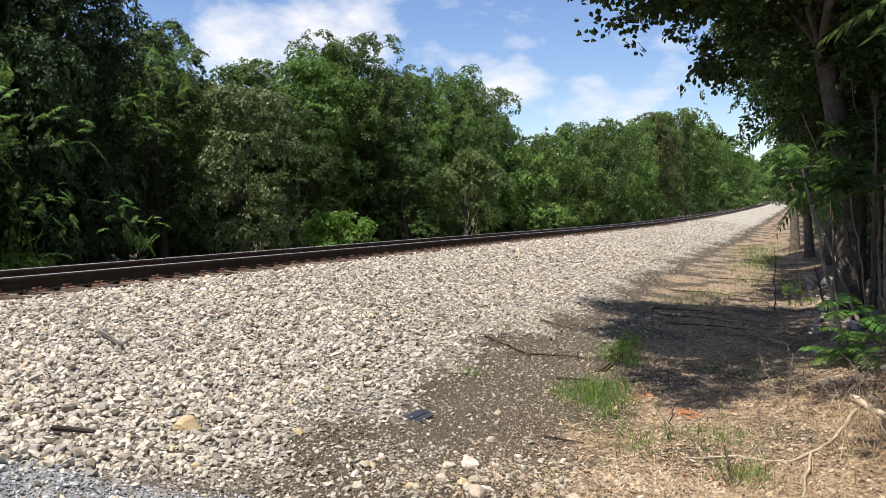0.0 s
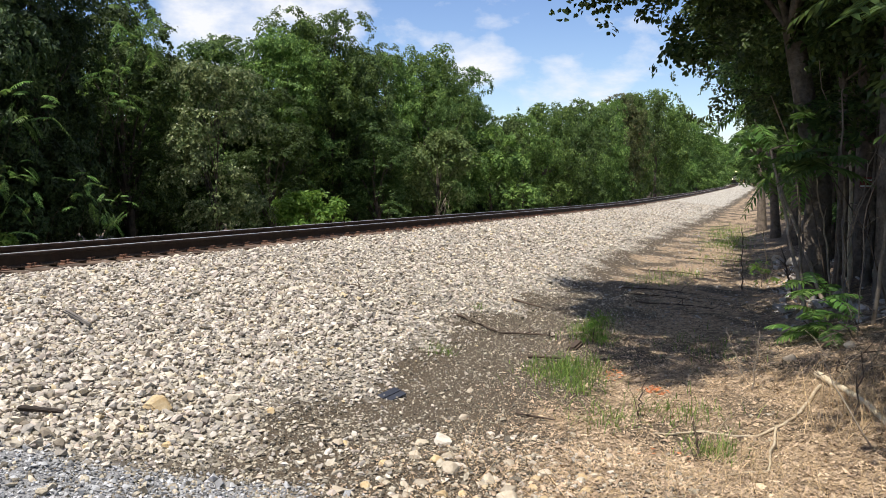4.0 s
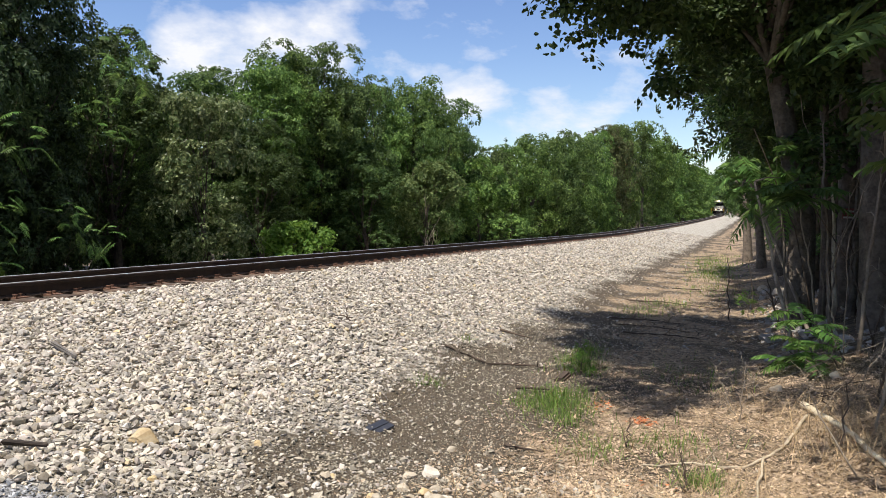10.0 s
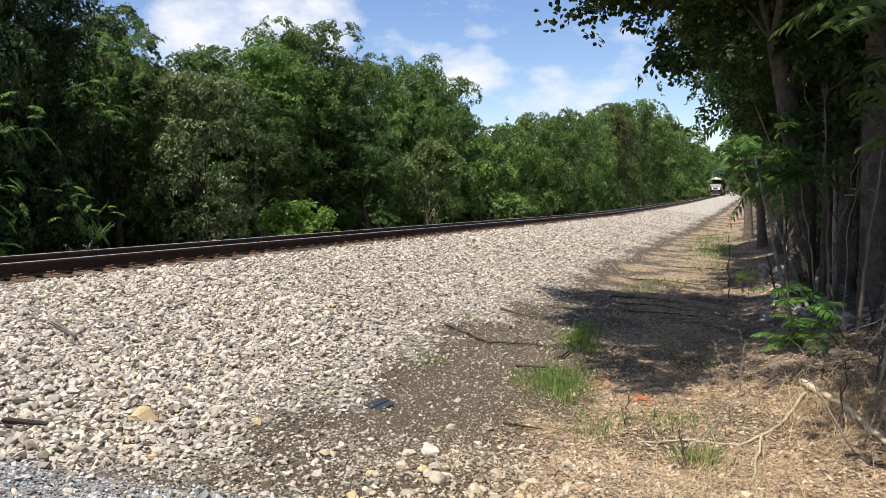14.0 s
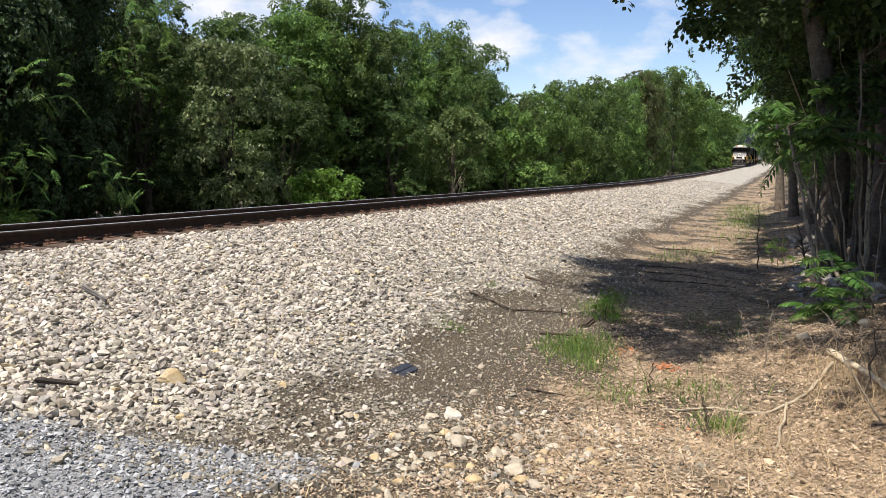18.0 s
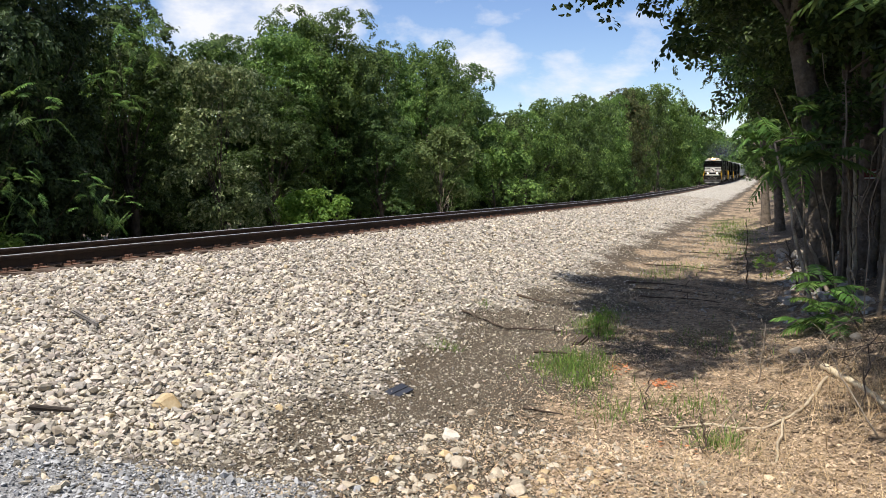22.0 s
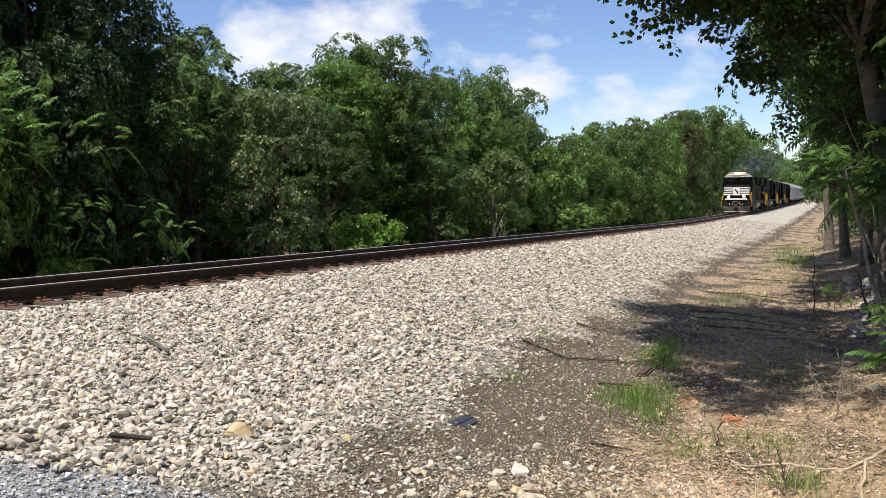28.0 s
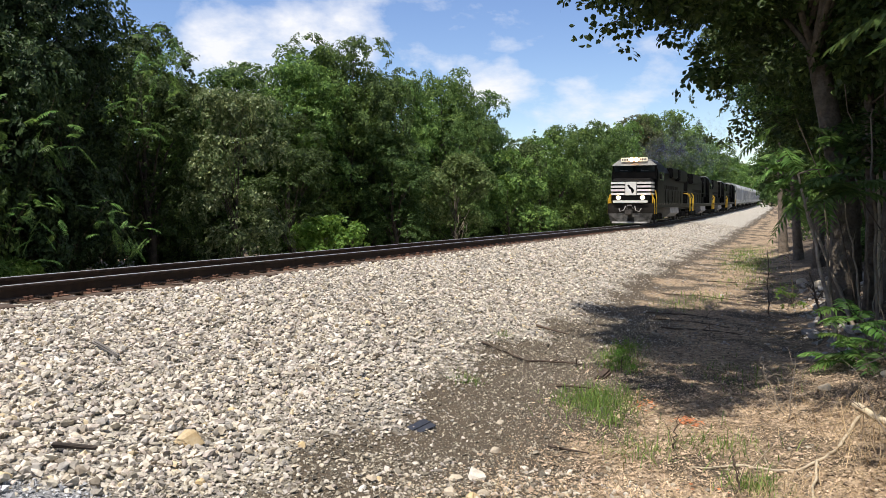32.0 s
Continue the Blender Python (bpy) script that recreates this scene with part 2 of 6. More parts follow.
GRIT = surf("brown_grit", (0.085, 0.069, 0.047), (0.47, 0.42, 0.33), 20, 0.9, bump=0.3, fine=120, per="island", spread=0.75)
PALE = surf("pale_fieldstone", (0.33, 0.275, 0.20), (0.56, 0.485, 0.38), 12, 0.8, bump=0.4, fine=70, per="object", spread=0.2)
RUST = surf("rusted_rail_steel", (0.016, 0.010, 0.007), (0.048, 0.027, 0.017), 9, 0.8, metal=0.1, bump=0.3, fine=130, depth=0.003)
BRIGHT = surf("polished_rail_head", (0.55, 0.54, 0.53), (0.75, 0.74, 0.73), 3, 0.38, metal=0.6, bump=0.05, fine=200, depth=0.001)
TIE = surf("creosoted_weathered_oak", (0.045, 0.030, 0.022), (0.17, 0.115, 0.08), 7, 0.9, bump=0.5, fine=50, per="object", spread=0.35)
PLATE = surf("rusty_tie_plate", (0.09, 0.045, 0.028), (0.24, 0.13, 0.085), 12, 0.85, metal=0.2, bump=0.3, fine=90, per="object", spread=0.25)
BARK = surf("grey_brown_bark", (0.062, 0.048, 0.037), (0.22, 0.178, 0.138), 6, 0.9, bump=0.9, fine=24, per="object", spread=0.2, depth=0.03)
WOODBARK = surf("dark_wood_edge_bark", (0.035, 0.027, 0.020), (0.12, 0.095, 0.072), 6, 0.9, bump=0.9, fine=24, per="object", spread=0.2, depth=0.03)
BURNT = surf("blackened_wood", (0.018, 0.013, 0.010), (0.06, 0.045, 0.034), 14, 0.9, bump=0.6, fine=60)
STRIPPED = surf("bark_stripped_wood", (0.52, 0.42, 0.27), (0.78, 0.69, 0.51), 7, 0.7, bump=0.3, fine=50)
DEADGREY = surf("grey_dead_twigs", (0.13, 0.10, 0.075), (0.34, 0.28, 0.21), 9, 0.85, bump=0.4, fine=60, per="object", spread=0.3)
DEADWOOD = surf("bleached_dead_wood", (0.30, 0.235, 0.16), (0.62, 0.53, 0.385), 9, 0.8, bump=0.5, fine=60, per="object", spread=0.2)
TWIG = surf("dark_twig_bark", (0.045, 0.032, 0.024), (0.14, 0.10, 0.07), 12, 0.9, bump=0.4, fine=60, per="object")
STRAW = surf("dry_straw_grass", (0.30, 0.20, 0.10), (0.62, 0.46, 0.27), 6, 0.85, bump=0.0, per="island", spread=0.35)
LITTER = surf("dry_fallen_leaves", (0.19, 0.13, 0.085), (0.60, 0.46, 0.32), 6, 0.9, bump=0.0, per="island", spread=0.55)
LEAF = foliage("oak_foliage", (0.040, 0.082, 0.020), (0.185, 0.275, 0.075), trans=0.28)
LEAF_B = foliage("broadleaf_foliage", (0.050, 0.105, 0.022), (0.23, 0.35, 0.085), trans=0.3)
LEAF_C = foliage("deep_green_foliage", (0.030, 0.062, 0.015), (0.115, 0.172, 0.048), trans=0.28)
LEAF_P = foliage("silvery_oak_foliage", (0.07, 0.12, 0.040), (0.35, 0.42, 0.19), rough=0.36, trans=0.25)
LEAF_Y = foliage("bright_young_foliage", (0.07, 0.15, 0.022), (0.19, 0.30, 0.06), trans=0.4)
LEAF_R = foliage("rusty_green_foliage", (0.060, 0.088, 0.026), (0.21, 0.235, 0.085), trans=0.26, brown=0.05)
RUBBLE = surf("grey_bank_rubble", (0.20, 0.18, 0.16), (0.50, 0.465, 0.42), 9, 0.88, bump=0.4, fine=60, per="island", spread=0.4)
LEAF_G = foliage("light_green_foliage", (0.08, 0.14, 0.038), (0.30, 0.41, 0.15), trans=0.3)
PINE = foliage("pine_needles", (0.016, 0.040, 0.016), (0.05, 0.09, 0.035), trans=0.15)
GRASS = foliage("green_grass", (0.08, 0.16, 0.03), (0.26, 0.39, 0.10), trans=0.4, brown=0.1)


def ground_material():
    """One sheet: pale ballast, dark grit, dry litter, grey road gravel and forest floor, mixed by where each was laid."""
    m, n, l, b = nodes_of("ground_cover")
    co = n.new("ShaderNodeTexCoord")

    def noise_tex(scale, detail=6.0):
        t = n.new("ShaderNodeTexNoise")
        t.inputs["Scale"].default_value, t.inputs["Detail"].default_value = scale, detail
        l.new(co.outputs["Object"], t.inputs["Vector"])
        return t.outputs["Fac"]

    def two(a, c, fac, lo=0.35, hi=0.65):
        mr = n.new("ShaderNodeMapRange")
        mr.inputs["From Min"].default_value, mr.inputs["From Max"].default_value = lo, hi
        l.new(fac, mr.inputs["Value"])
        x = n.new("ShaderNodeMix")
        x.data_type = "RGBA"
        x.inputs["A"].default_value, x.inputs["B"].default_value = (*a, 1), (*c, 1)
        l.new(mr.outputs[0], x.inputs["Factor"])
        return x.outputs["Result"]

    cell = n.new("ShaderNodeTexVoronoi")
    cell.inputs["Scale"].default_value = 15.0
    l.new(co.outputs["Object"], cell.inputs["Vector"])
    sep3 = n.new("ShaderNodeSeparateColor")
    l.new(cell.outputs["Color"], sep3.inputs[0])
    mid, fine, broad = noise_tex(9), noise_tex(70), noise_tex(0.9, 4)
    ballast = two((0.15, 0.135, 0.11), (0.60, 0.55, 0.47), sep3.outputs[0], 0.0, 1.0)
    dirt = two((0.028, 0.021, 0.014), (0.160, 0.120, 0.077), noise_tex(110), 0.36, 0.66)
    straw = two((0.12, 0.080, 0.048), (0.50, 0.375, 0.245), noise_tex(16, 9.0), 0.36, 0.64)
    grey = two((0.15, 0.15, 0.155), (0.36, 0.36, 0.365), fine, 0.34, 0.66)
    forest = two((0.065, 0.047, 0.032), (0.25, 0.185, 0.125), mid, 0.35, 0.7)
    colour = ballast
    for key, layer in (("dirt", dirt), ("straw", straw), ("grey", grey), ("forest", forest)):
        at = n.new("ShaderNodeAttribute")
        at.attribute_name = key
        ma = n.new("ShaderNodeMath")
        ma.operation = "ADD"
        l.new(at.outputs["Fac"], ma.inputs[0])
        l.new(mid, ma.inputs[1])
        mr = n.new("ShaderNodeMapRange")
        mr.inputs["From Min"].default_value, mr.inputs["From Max"].default_value = 0.8, 1.2
        l.new(ma.outputs[0], mr.inputs["Value"])
        x = n.new("ShaderNodeMix")
        x.data_type = "RGBA"
        l.new(mr.outputs[0], x.inputs["Factor"])
        l.new(colour, x.inputs["A"])
        l.new(layer, x.inputs["B"])
        colour = x.outputs["Result"]
    l.new(colour, b.inputs["Base Color"])
    b.inputs["Roughness"].default_value = 0.92
    ad = n.new("ShaderNodeMath")
    ad.operation = "SUBTRACT"
    l.new(fine, ad.inputs[0])
    l.new(cell.outputs["Distance"], ad.inputs[1])
    bp = n.new("ShaderNodeBump")
    bp.inputs["Strength"].default_value, bp.inputs["Distance"].default_value = 0.7, 0.03
    l.new(ad.outputs[0], bp.inputs["Height"])
    l.new(bp.outputs[0], b.inputs["Normal"])
    return m


# ---- mesh helpers ----
def mesh_of(name, verts, faces, material, smooth=False):
    """A mesh from arrays of vertices and of equal-sided faces."""
    verts, faces = np.asarray(verts, np.float32), np.asarray(faces, np.int32)
    me = bpy.data.meshes.new(name)
    k = faces.shape[1]
    me.vertices.add(len(verts))
    me.vertices.foreach_set("co", verts.ravel())
    me.loops.add(faces.size)
    me.loops.foreach_set("vertex_index", faces.ravel())
    me.polygons.add(len(faces))
    me.polygons.foreach_set("loop_start", np.arange(0, faces.size, k, dtype=np.int32))
    me.polygons.foreach_set("use_smooth", np.full(len(faces), smooth, bool))
    me.update(calc_edges=True)
    me.materials.append(material)
    return me


def child(name, me, parent, label=""):
    ob = new(name, me)
    ob.parent = parent
    return tagged(ob, label)


def part(name, bm, material, parent, label=""):
    me = bpy.data.meshes.new(name)
    bm.to_mesh(me)
    bm.free()
    me.materials.append(material)
    return child(name, me, parent, label)


def box(bm, x0, y0, z0, x1, y1, z1, bevel=0.0):
    r = bmesh.ops.create_cube(bm, size=1.0)
    vs = r["verts"]
    for v in vs:
        v.co = Vector(((x0 + x1) / 2 + v.co.x * (x1 - x0), (y0 + y1) / 2 + v.co.y * (y1 - y0), (z0 + z1) / 2 + v.co.z * (z1 - z0)))
    if bevel:
        bmesh.ops.bevel(bm, geom=list({e for v in vs for e in v.link_edges}), offset=bevel, segments=2, affect="EDGES")
    return bm


def boxes(rows, bevel=0.0):
    bm = bmesh.new()
    for r in rows:
        box(bm, *r, bevel=bevel)
    return bm


def prism(outline, y0, y1, axis="y"):
    """An outline in x, z pushed along y (or in y, z pushed along x)."""
    bm = bmesh.new()
    rows = []
    for d in (y0, y1):
        rows.append([bm.verts.new((a, d, c) if axis == "y" else (d, a, c)) for a, c in outline])
    k = len(outline)
    bm.faces.new(rows[0])
    bm.faces.new(rows[1][::-1])
    for i in range(k):
        bm.faces.new((rows[0][i], rows[1][i], rows[1][(i + 1) % k], rows[0][(i + 1) % k]))
    bmesh.ops.recalc_face_normals(bm, faces=bm.faces)
    return bm


def tube_arrays(points, radii, sides=6):
    """Vertices and quads of a tube along points."""
    pts = [Vector(p) for p in points]
    vs, fs = [], []
    for i, p in enumerate(pts):
        d = (pts[min(i + 1, len(pts) - 1)] - pts[max(i - 1, 0)]).normalized()
        a = d.orthogonal().normalized()
        c = d.cross(a)
        for k in range(sides):
            ang = 2 * math.pi * k / sides
            vs.append(p + (a * math.cos(ang) + c * math.sin(ang)) * radii[i])
    for i in range(len(pts) - 1):
        for k in range(sides):
            o, o2 = i * sides, (i + 1) * sides
            fs.append((o + k, o + (k + 1) % sides, o2 + (k + 1) % sides, o2 + k))
    return vs, fs


def tubes(rows, sides=6):
    """Many tubes as one list of vertices and quads."""
    vs, fs = [], []
    for points, radii in rows:
        v, f = tube_arrays(points, radii, sides)
        fs += [tuple(i + len(vs) for i in face) for face in f]
        vs += v
    return np.array([tuple(v) for v in vs]), np.array(fs)


def cylinder(bm, centre, axis, radius, length, sides=16):
    r = bmesh.ops.create_cone(bm, cap_ends=True, segments=sides, radius1=radius, radius2=radius, depth=length)
    m = Vector((0, 0, 1)).rotation_difference(Vector(axis)).to_matrix()
    for v in r["verts"]:
        v.co = m @ v.co + Vector(centre)
    return bm


# ---- the ground: one sheet to the horizon ----
def spaced(stops):
    out = [stops[0][0]]
    for (a, _), (b, d) in zip(stops, stops[1:]):
        k = max(1, round((b - a) / d))
        out += [a + (b - a) * i / k for i in range(1, k + 1)]
    return np.array(out)


def covers(s, q):
    """How much of each cover lies at a place."""
    s, q0 = np.asarray(s, float), np.asarray(q, float)
    q = q0 - bend(s)
    w = 0.35 * wave(s, q, 1.1) + 0.2 * wave(s, q, 3.1)
    edge = 6.42 - 0.75 * np.exp(-((s - 8.7) / 0.9) ** 2) + 0.15 * np.exp(-((s - 6.4) / 0.8) ** 2) + 0.35 * step(4.8, 3.4, s) - 0.35 * step(12, 18, s)
    dirt = step(edge - 1.0, edge + 0.6, q + w + 0.25 * wave(q, s, 6.0))
    dirt = np.maximum(dirt, 0.62 * np.exp(-((s - 8.8) / 0.8) ** 2 - ((q - 5.35) / 0.45) ** 2))
    straw = np.maximum(step(7.7, 8.5, q + w), step(6.9, 7.9, q + w + 0.8 * step(12, 18, s)) * step(8.0, 10, s))
    straw = np.maximum(straw, step(3.0, 1.8, s) * step(7.3, 7.9, q))
    straw = straw * np.clip(0.70 + (0.55 + 0.35 * step(9, 13, s)) * wave(s + 3.0, q, 1.7) + 0.3 * wave(q, s, 5.0) * step(9, 13, s), 0.2, 1.0)
    verge = 2.5 + 0.55 * (np.clip(q, 3, 7.2) - 6.0)
    grey = step(verge + 0.2, verge - 0.3, s + 0.25 * w) * step(7.9, 7.2, q + w)
    forest = np.maximum(step(-3.0, -3.8, q), step(0.2, 1.1, q + w - bank_edge(s)) * step(5.5, 7.5, s))
    forest = np.maximum(forest, step(16, 20, np.abs(q)))
    return dict(dirt=dirt, straw=straw, grey=grey, forest=forest)


def build_ground():
    gs = spaced(((-400, 0), (-60, 60), (-8, 4), (-1, 0.5), (16, 0.11), (40, 0.4), (120, 2), (400, 10), (900, 60), (2500, 400)))
    gq = spaced(((-1500, 0), (-200, 300), (-40, 20), (-4, 1.0), (1, 0.25), (11, 0.13), (20, 0.6), (60, 8), (200, 35), (1500, 300)))
    S, Q = np.meshgrid(gs, gq, indexing="ij")
    Z = ground_z(S, Q)
    X = U[0] * S + V[0] * (Q - OFF)
    Y = U[1] * S + V[1] * (Q - OFF)
    k = len(gq)
    i, j = np.meshgrid(np.arange(len(gs) - 1), np.arange(k - 1), indexing="ij")
    a = (i * k + j).ravel()
    faces = np.stack([a, a + 1, a + k + 1, a + k], 1)
    me = mesh_of("ground", np.stack([X, Y, Z], -1).reshape(-1, 3), faces[:, ::-1], ground_material(), True)
    for key, val in covers(S, Q).items():
        me.attributes.new(key, "FLOAT", "POINT").data.foreach_set("value", val.astype(np.float32).ravel())
    me.update()
    if me.polygons[0].normal.z < 0:
        me.flip_normals()
    return tagged(new("ground", me), "track-side ground of pale ballast, dark grit and dry litter", "ground", kind="structure")


build_ground()

# ---- the track ----
GAUGE = 0.755
RAIL_OUT = ((-0.070, 0.0), (0.070, 0.0), (0.070, 0.012), (0.014, 0.034), (0.010, 0.130), (0.036, 0.142), (0.037, 0.172), (0.028, 0.184))
RAIL_OUT = RAIL_OUT + tuple((-a, c) for a, c in RAIL_OUT[::-1][:6])


def build_rail(side):
    """One rail swept along the line; the worn top is a mesh of its own."""
    base = tagged(new("rail", None), "rusty steel rail with a polished running surface", "rail", group="rails of the track")
    line = np.concatenate([np.arange(-60, 40, 1.0), np.arange(40, 460, 5.0)])
    drop = -0.045 if side < 0 else 0.0
    for name, outline, mat, label in (("rail_body", RAIL_OUT, RUST, ""), ("rail_top", ((-0.024, 0.1835), (-0.020, 0.1875), (0.020, 0.1875), (0.024, 0.1835)), BRIGHT, "polished steel running surface")):
        vs = []
        for s in line:
            z = float(rail_z(s)) - 0.186 + drop
            for a, c in outline:
                x, y = place(s, side * GAUGE + a + float(bend(s)))
                vs.append((x, y, z + c))
        k = len(outline)
        fs = [(i * k + j, i * k + (j + 1) % k, (i + 1) * k + (j + 1) % k, (i + 1) * k + j) for i in range(len(line) - 1) for j in range(k)]
        child(name, mesh_of(name, vs, fs, mat), base, label)
    return base


for side in (1, -1):
    build_rail(side)


def tie_mesh(seed):
    r = random.Random(seed)
    bm = bmesh.new()
    box(bm, -0.115, -1.3, -0.17, 0.115, 1.3, 0.0, bevel=0.012)
    for v in bm.verts:
        v.co.x += r.uniform(-0.008, 0.008)
        v.co.z += r.uniform(-0.006, 0.004)
        v.co.y += r.uniform(-0.03, 0.03) if abs(v.co.y) > 1.2 else 0
    me = bpy.data.meshes.new("tie")
    bm.to_mesh(me)
    bm.free()
    me.materials.append(TIE)
    return me


def plate_mesh():
    bm = boxes(((-0.10, -0.19, 0.0, 0.10, 0.19, 0.014), (-0.10, -0.088, 0.014, 0.10, -0.074, 0.024), (-0.10, 0.074, 0.014, 0.10, 0.088, 0.024)))
    for sx, sy in ((-0.06, 0.085), (0.06, 0.098), (0.05, -0.085), (-0.05, -0.098), (0.06, 0.15), (-0.06, -0.15)):
        box(bm, sx - 0.010, sy - 0.012, 0.012, sx + 0.010, sy + 0.012, 0.045)
        box(bm, sx - 0.016, sy - 0.022, 0.042, sx + 0.016, sy + 0.018, 0.054)
    me = bpy.data.meshes.new("tie_plate")
    bm.to_mesh(me)
    bm.free()
    me.materials.append(PLATE)
    return me


def anchor_mesh():
    bm = boxes(((-0.012, -0.09, -0.018, 0.012, 0.09, 0.0), (-0.012, 0.07, -0.018, 0.012, 0.095, 0.022), (-0.012, -0.095, -0.018, 0.012, -0.07, 0.022)))
    me = bpy.data.meshes.new("rail_anchor")
    bm.to_mesh(me)
    bm.free()
    me.materials.append(RUST)
    return me


def build_ties():
    ties, plate, anchor = [tie_mesh(i) for i in range(5)], plate_mesh(), anchor_mesh()
    r = random.Random(4)
    s = -4.0
    turn = radians(90 - 25.0)
    while s < 110:
        z = float(rail_z(s)) - 0.203
        t = new("railroad_tie", None)
        tagged(t, "weathered creosoted wooden tie half buried in ballast", "railroad tie", group="ties under the rails")
        t.matrix_world = Matrix.Translation(spot(s, r.uniform(-0.05, 0.05), z)) @ Matrix.Rotation(turn + r.uniform(-0.02, 0.02), 4, "Z") @ Matrix.Rotation(-0.015, 4, "X")
        child("timber", ties[r.randrange(5)], t)
        if s < 60:
            for side in (1, -1):
                p = child("tie_plate", plate, t, "rusty steel tie plate with spikes")
                p.matrix_local = pose(0, -side * GAUGE, -0.001)
                if s < 30:
                    for e in (-0.14, 0.14):
                        a = child("rail_anchor", anchor, t)
                        a.matrix_local = pose(e, -side * GAUGE, 0.014)
        s += 0.495 + r.uniform(-0.02, 0.02)
    vs, fs = [], []
    while s < 430:
        z = float(rail_z(s)) - 0.203
        o = len(vs)
        for a in (-0.115, 0.115):
            for c in (-1.3, 1.3):
                for h in (-0.17, 0.0):
                    x, y = place(s + a, c + float(bend(s)))
                    vs.append((x, y, z + h))
        fs += [(o, o + 1, o + 3, o + 2), (o + 4, o + 6, o + 7, o + 5), (o + 1, o + 5, o + 7, o + 3), (o, o + 4, o + 5, o + 1), (o + 2, o + 3, o + 7, o + 6)]
        s += 0.5
    tagged(new("far_railroad_ties", mesh_of("far_railroad_ties", vs, fs, TIE)), "distant dark wooden ties along the curving track", "railroad ties", kind="stuff")


build_ties()


# ---- loose stone ----
def rock_shape(rng, sides="chip"):
    """An angular chip: a box whose corners are knocked about, or a smaller eight-sided one."""
    if sides == "round":
        g = (1 + 5 ** 0.5) / 2
        v = np.array([(-1, g, 0), (1, g, 0), (-1, -g, 0), (1, -g, 0), (0, -1, g), (0, 1, g), (0, -1, -g), (0, 1, -g), (g, 0, -1), (g, 0, 1), (-g, 0, -1), (-g, 0, 1)]) / 1.9
        f = np.array([(0, 11, 5), (0, 5, 1), (0, 1, 7), (0, 7, 10), (0, 10, 11), (1, 5, 9), (5, 11, 4), (11, 10, 2), (10, 7, 6), (7, 1, 8),
                      (3, 9, 4), (3, 4, 2), (3, 2, 6), (3, 6, 8), (3, 8, 9), (4, 9, 5), (2, 4, 11), (6, 2, 10), (8, 6, 7), (9, 8, 1)])
        return v * rng.uniform(0.66, 1.2, (12, 1)) + rng.normal(0, 0.17, v.shape), f
    if sides == "chip":
        v = np.array([(-1, -1, -1), (1, -1, -1), (1, 1, -1), (-1, 1, -1), (-1, -1, 1), (1, -1, 1), (1, 1, 1), (-1, 1, 1)], float) * 0.78
        f = np.array([(0, 2, 1), (0, 3, 2), (4, 5, 6), (4, 6, 7), (0, 1, 5), (0, 5, 4), (1, 2, 6), (1, 6, 5), (2, 3, 7), (2, 7, 6), (3, 0, 4), (3, 4, 7)])
        v = v * rng.uniform(0.72, 1.15, (8, 1)) + rng.normal(0, 0.15, v.shape)
        return v, f
    v = np.array([(1, 0, 0), (-1, 0, 0), (0, 1, 0), (0, -1, 0), (0, 0, 1), (0, 0, -1)], float)
    f = np.array([(0, 2, 4), (2, 1, 4), (1, 3, 4), (3, 0, 4), (2, 0, 5), (1, 2, 5), (3, 1, 5), (0, 3, 5)])
    return v * rng.uniform(0.62, 1.25, (len(v), 1)) + rng.normal(0, 0.10, v.shape), f


def turns(rng, n, tilt=3.2):
    """Random turn matrices."""
    a = rng.uniform(0, 6.2832, n)
    b, c = rng.normal(0, tilt / 3, n), rng.normal(0, tilt / 3, n)
    ca, sa, cb, sb, cc, sc = np.cos(a), np.sin(a), np.cos(b), np.sin(b), np.cos(c), np.sin(c)
    o, i = np.zeros(n), np.ones(n)
    rz = np.stack([np.stack([ca, -sa, o], -1), np.stack([sa, ca, o], -1), np.stack([o, o, i], -1)], 1)
    rx = np.stack([np.stack([i, o, o], -1), np.stack([o, cb, -sb], -1), np.stack([o, sb, cb], -1)], 1)
    ry = np.stack([np.stack([cc, o, sc], -1), np.stack([o, i, o], -1), np.stack([-sc, o, cc], -1)], 1)
    return rz @ rx @ ry


def scatter_stones(name, rng, s, q, size, sink, mat, label, sides="chip", flat=0.62):
    """Many stones laid on the ground at s, q, as one mesh."""
    shapes = [rock_shape(rng, sides) for _ in range(24)]
    n = len(s)
    which = rng.integers(0, 24, n)
    X = U[0] * s + V[0] * (q - OFF)
    Y = U[1] * s + V[1] * (q - OFF)
    Z = ground_z(s, q) + size * 0.5 * sink
    R = turns(rng, n, 1.3)
    sc = np.stack([size * rng.uniform(0.8, 1.35, n), size * rng.uniform(0.65, 1.0, n), size * flat * rng.uniform(0.7, 1.2, n)], -1) * 0.5
    vs, fs, o = [], [], 0
    for k, (v, f) in enumerate(shapes):
        idx = np.nonzero(which == k)[0]
        p = np.einsum("nij,nkj->nki", R[idx], v[None] * sc[idx][:, None, :]) + np.stack([X, Y, Z], -1)[idx][:, None, :]
        vs.append(p.reshape(-1, 3))
        fs.append((f[None] + (np.arange(len(idx)) * len(v))[:, None, None] + o).reshape(-1, 3))
        o += len(idx) * len(v)
    return tagged(new(name, mesh_of(name, np.concatenate(vs), np.concatenate(fs), mat)), label, "gravel", kind="stuff")


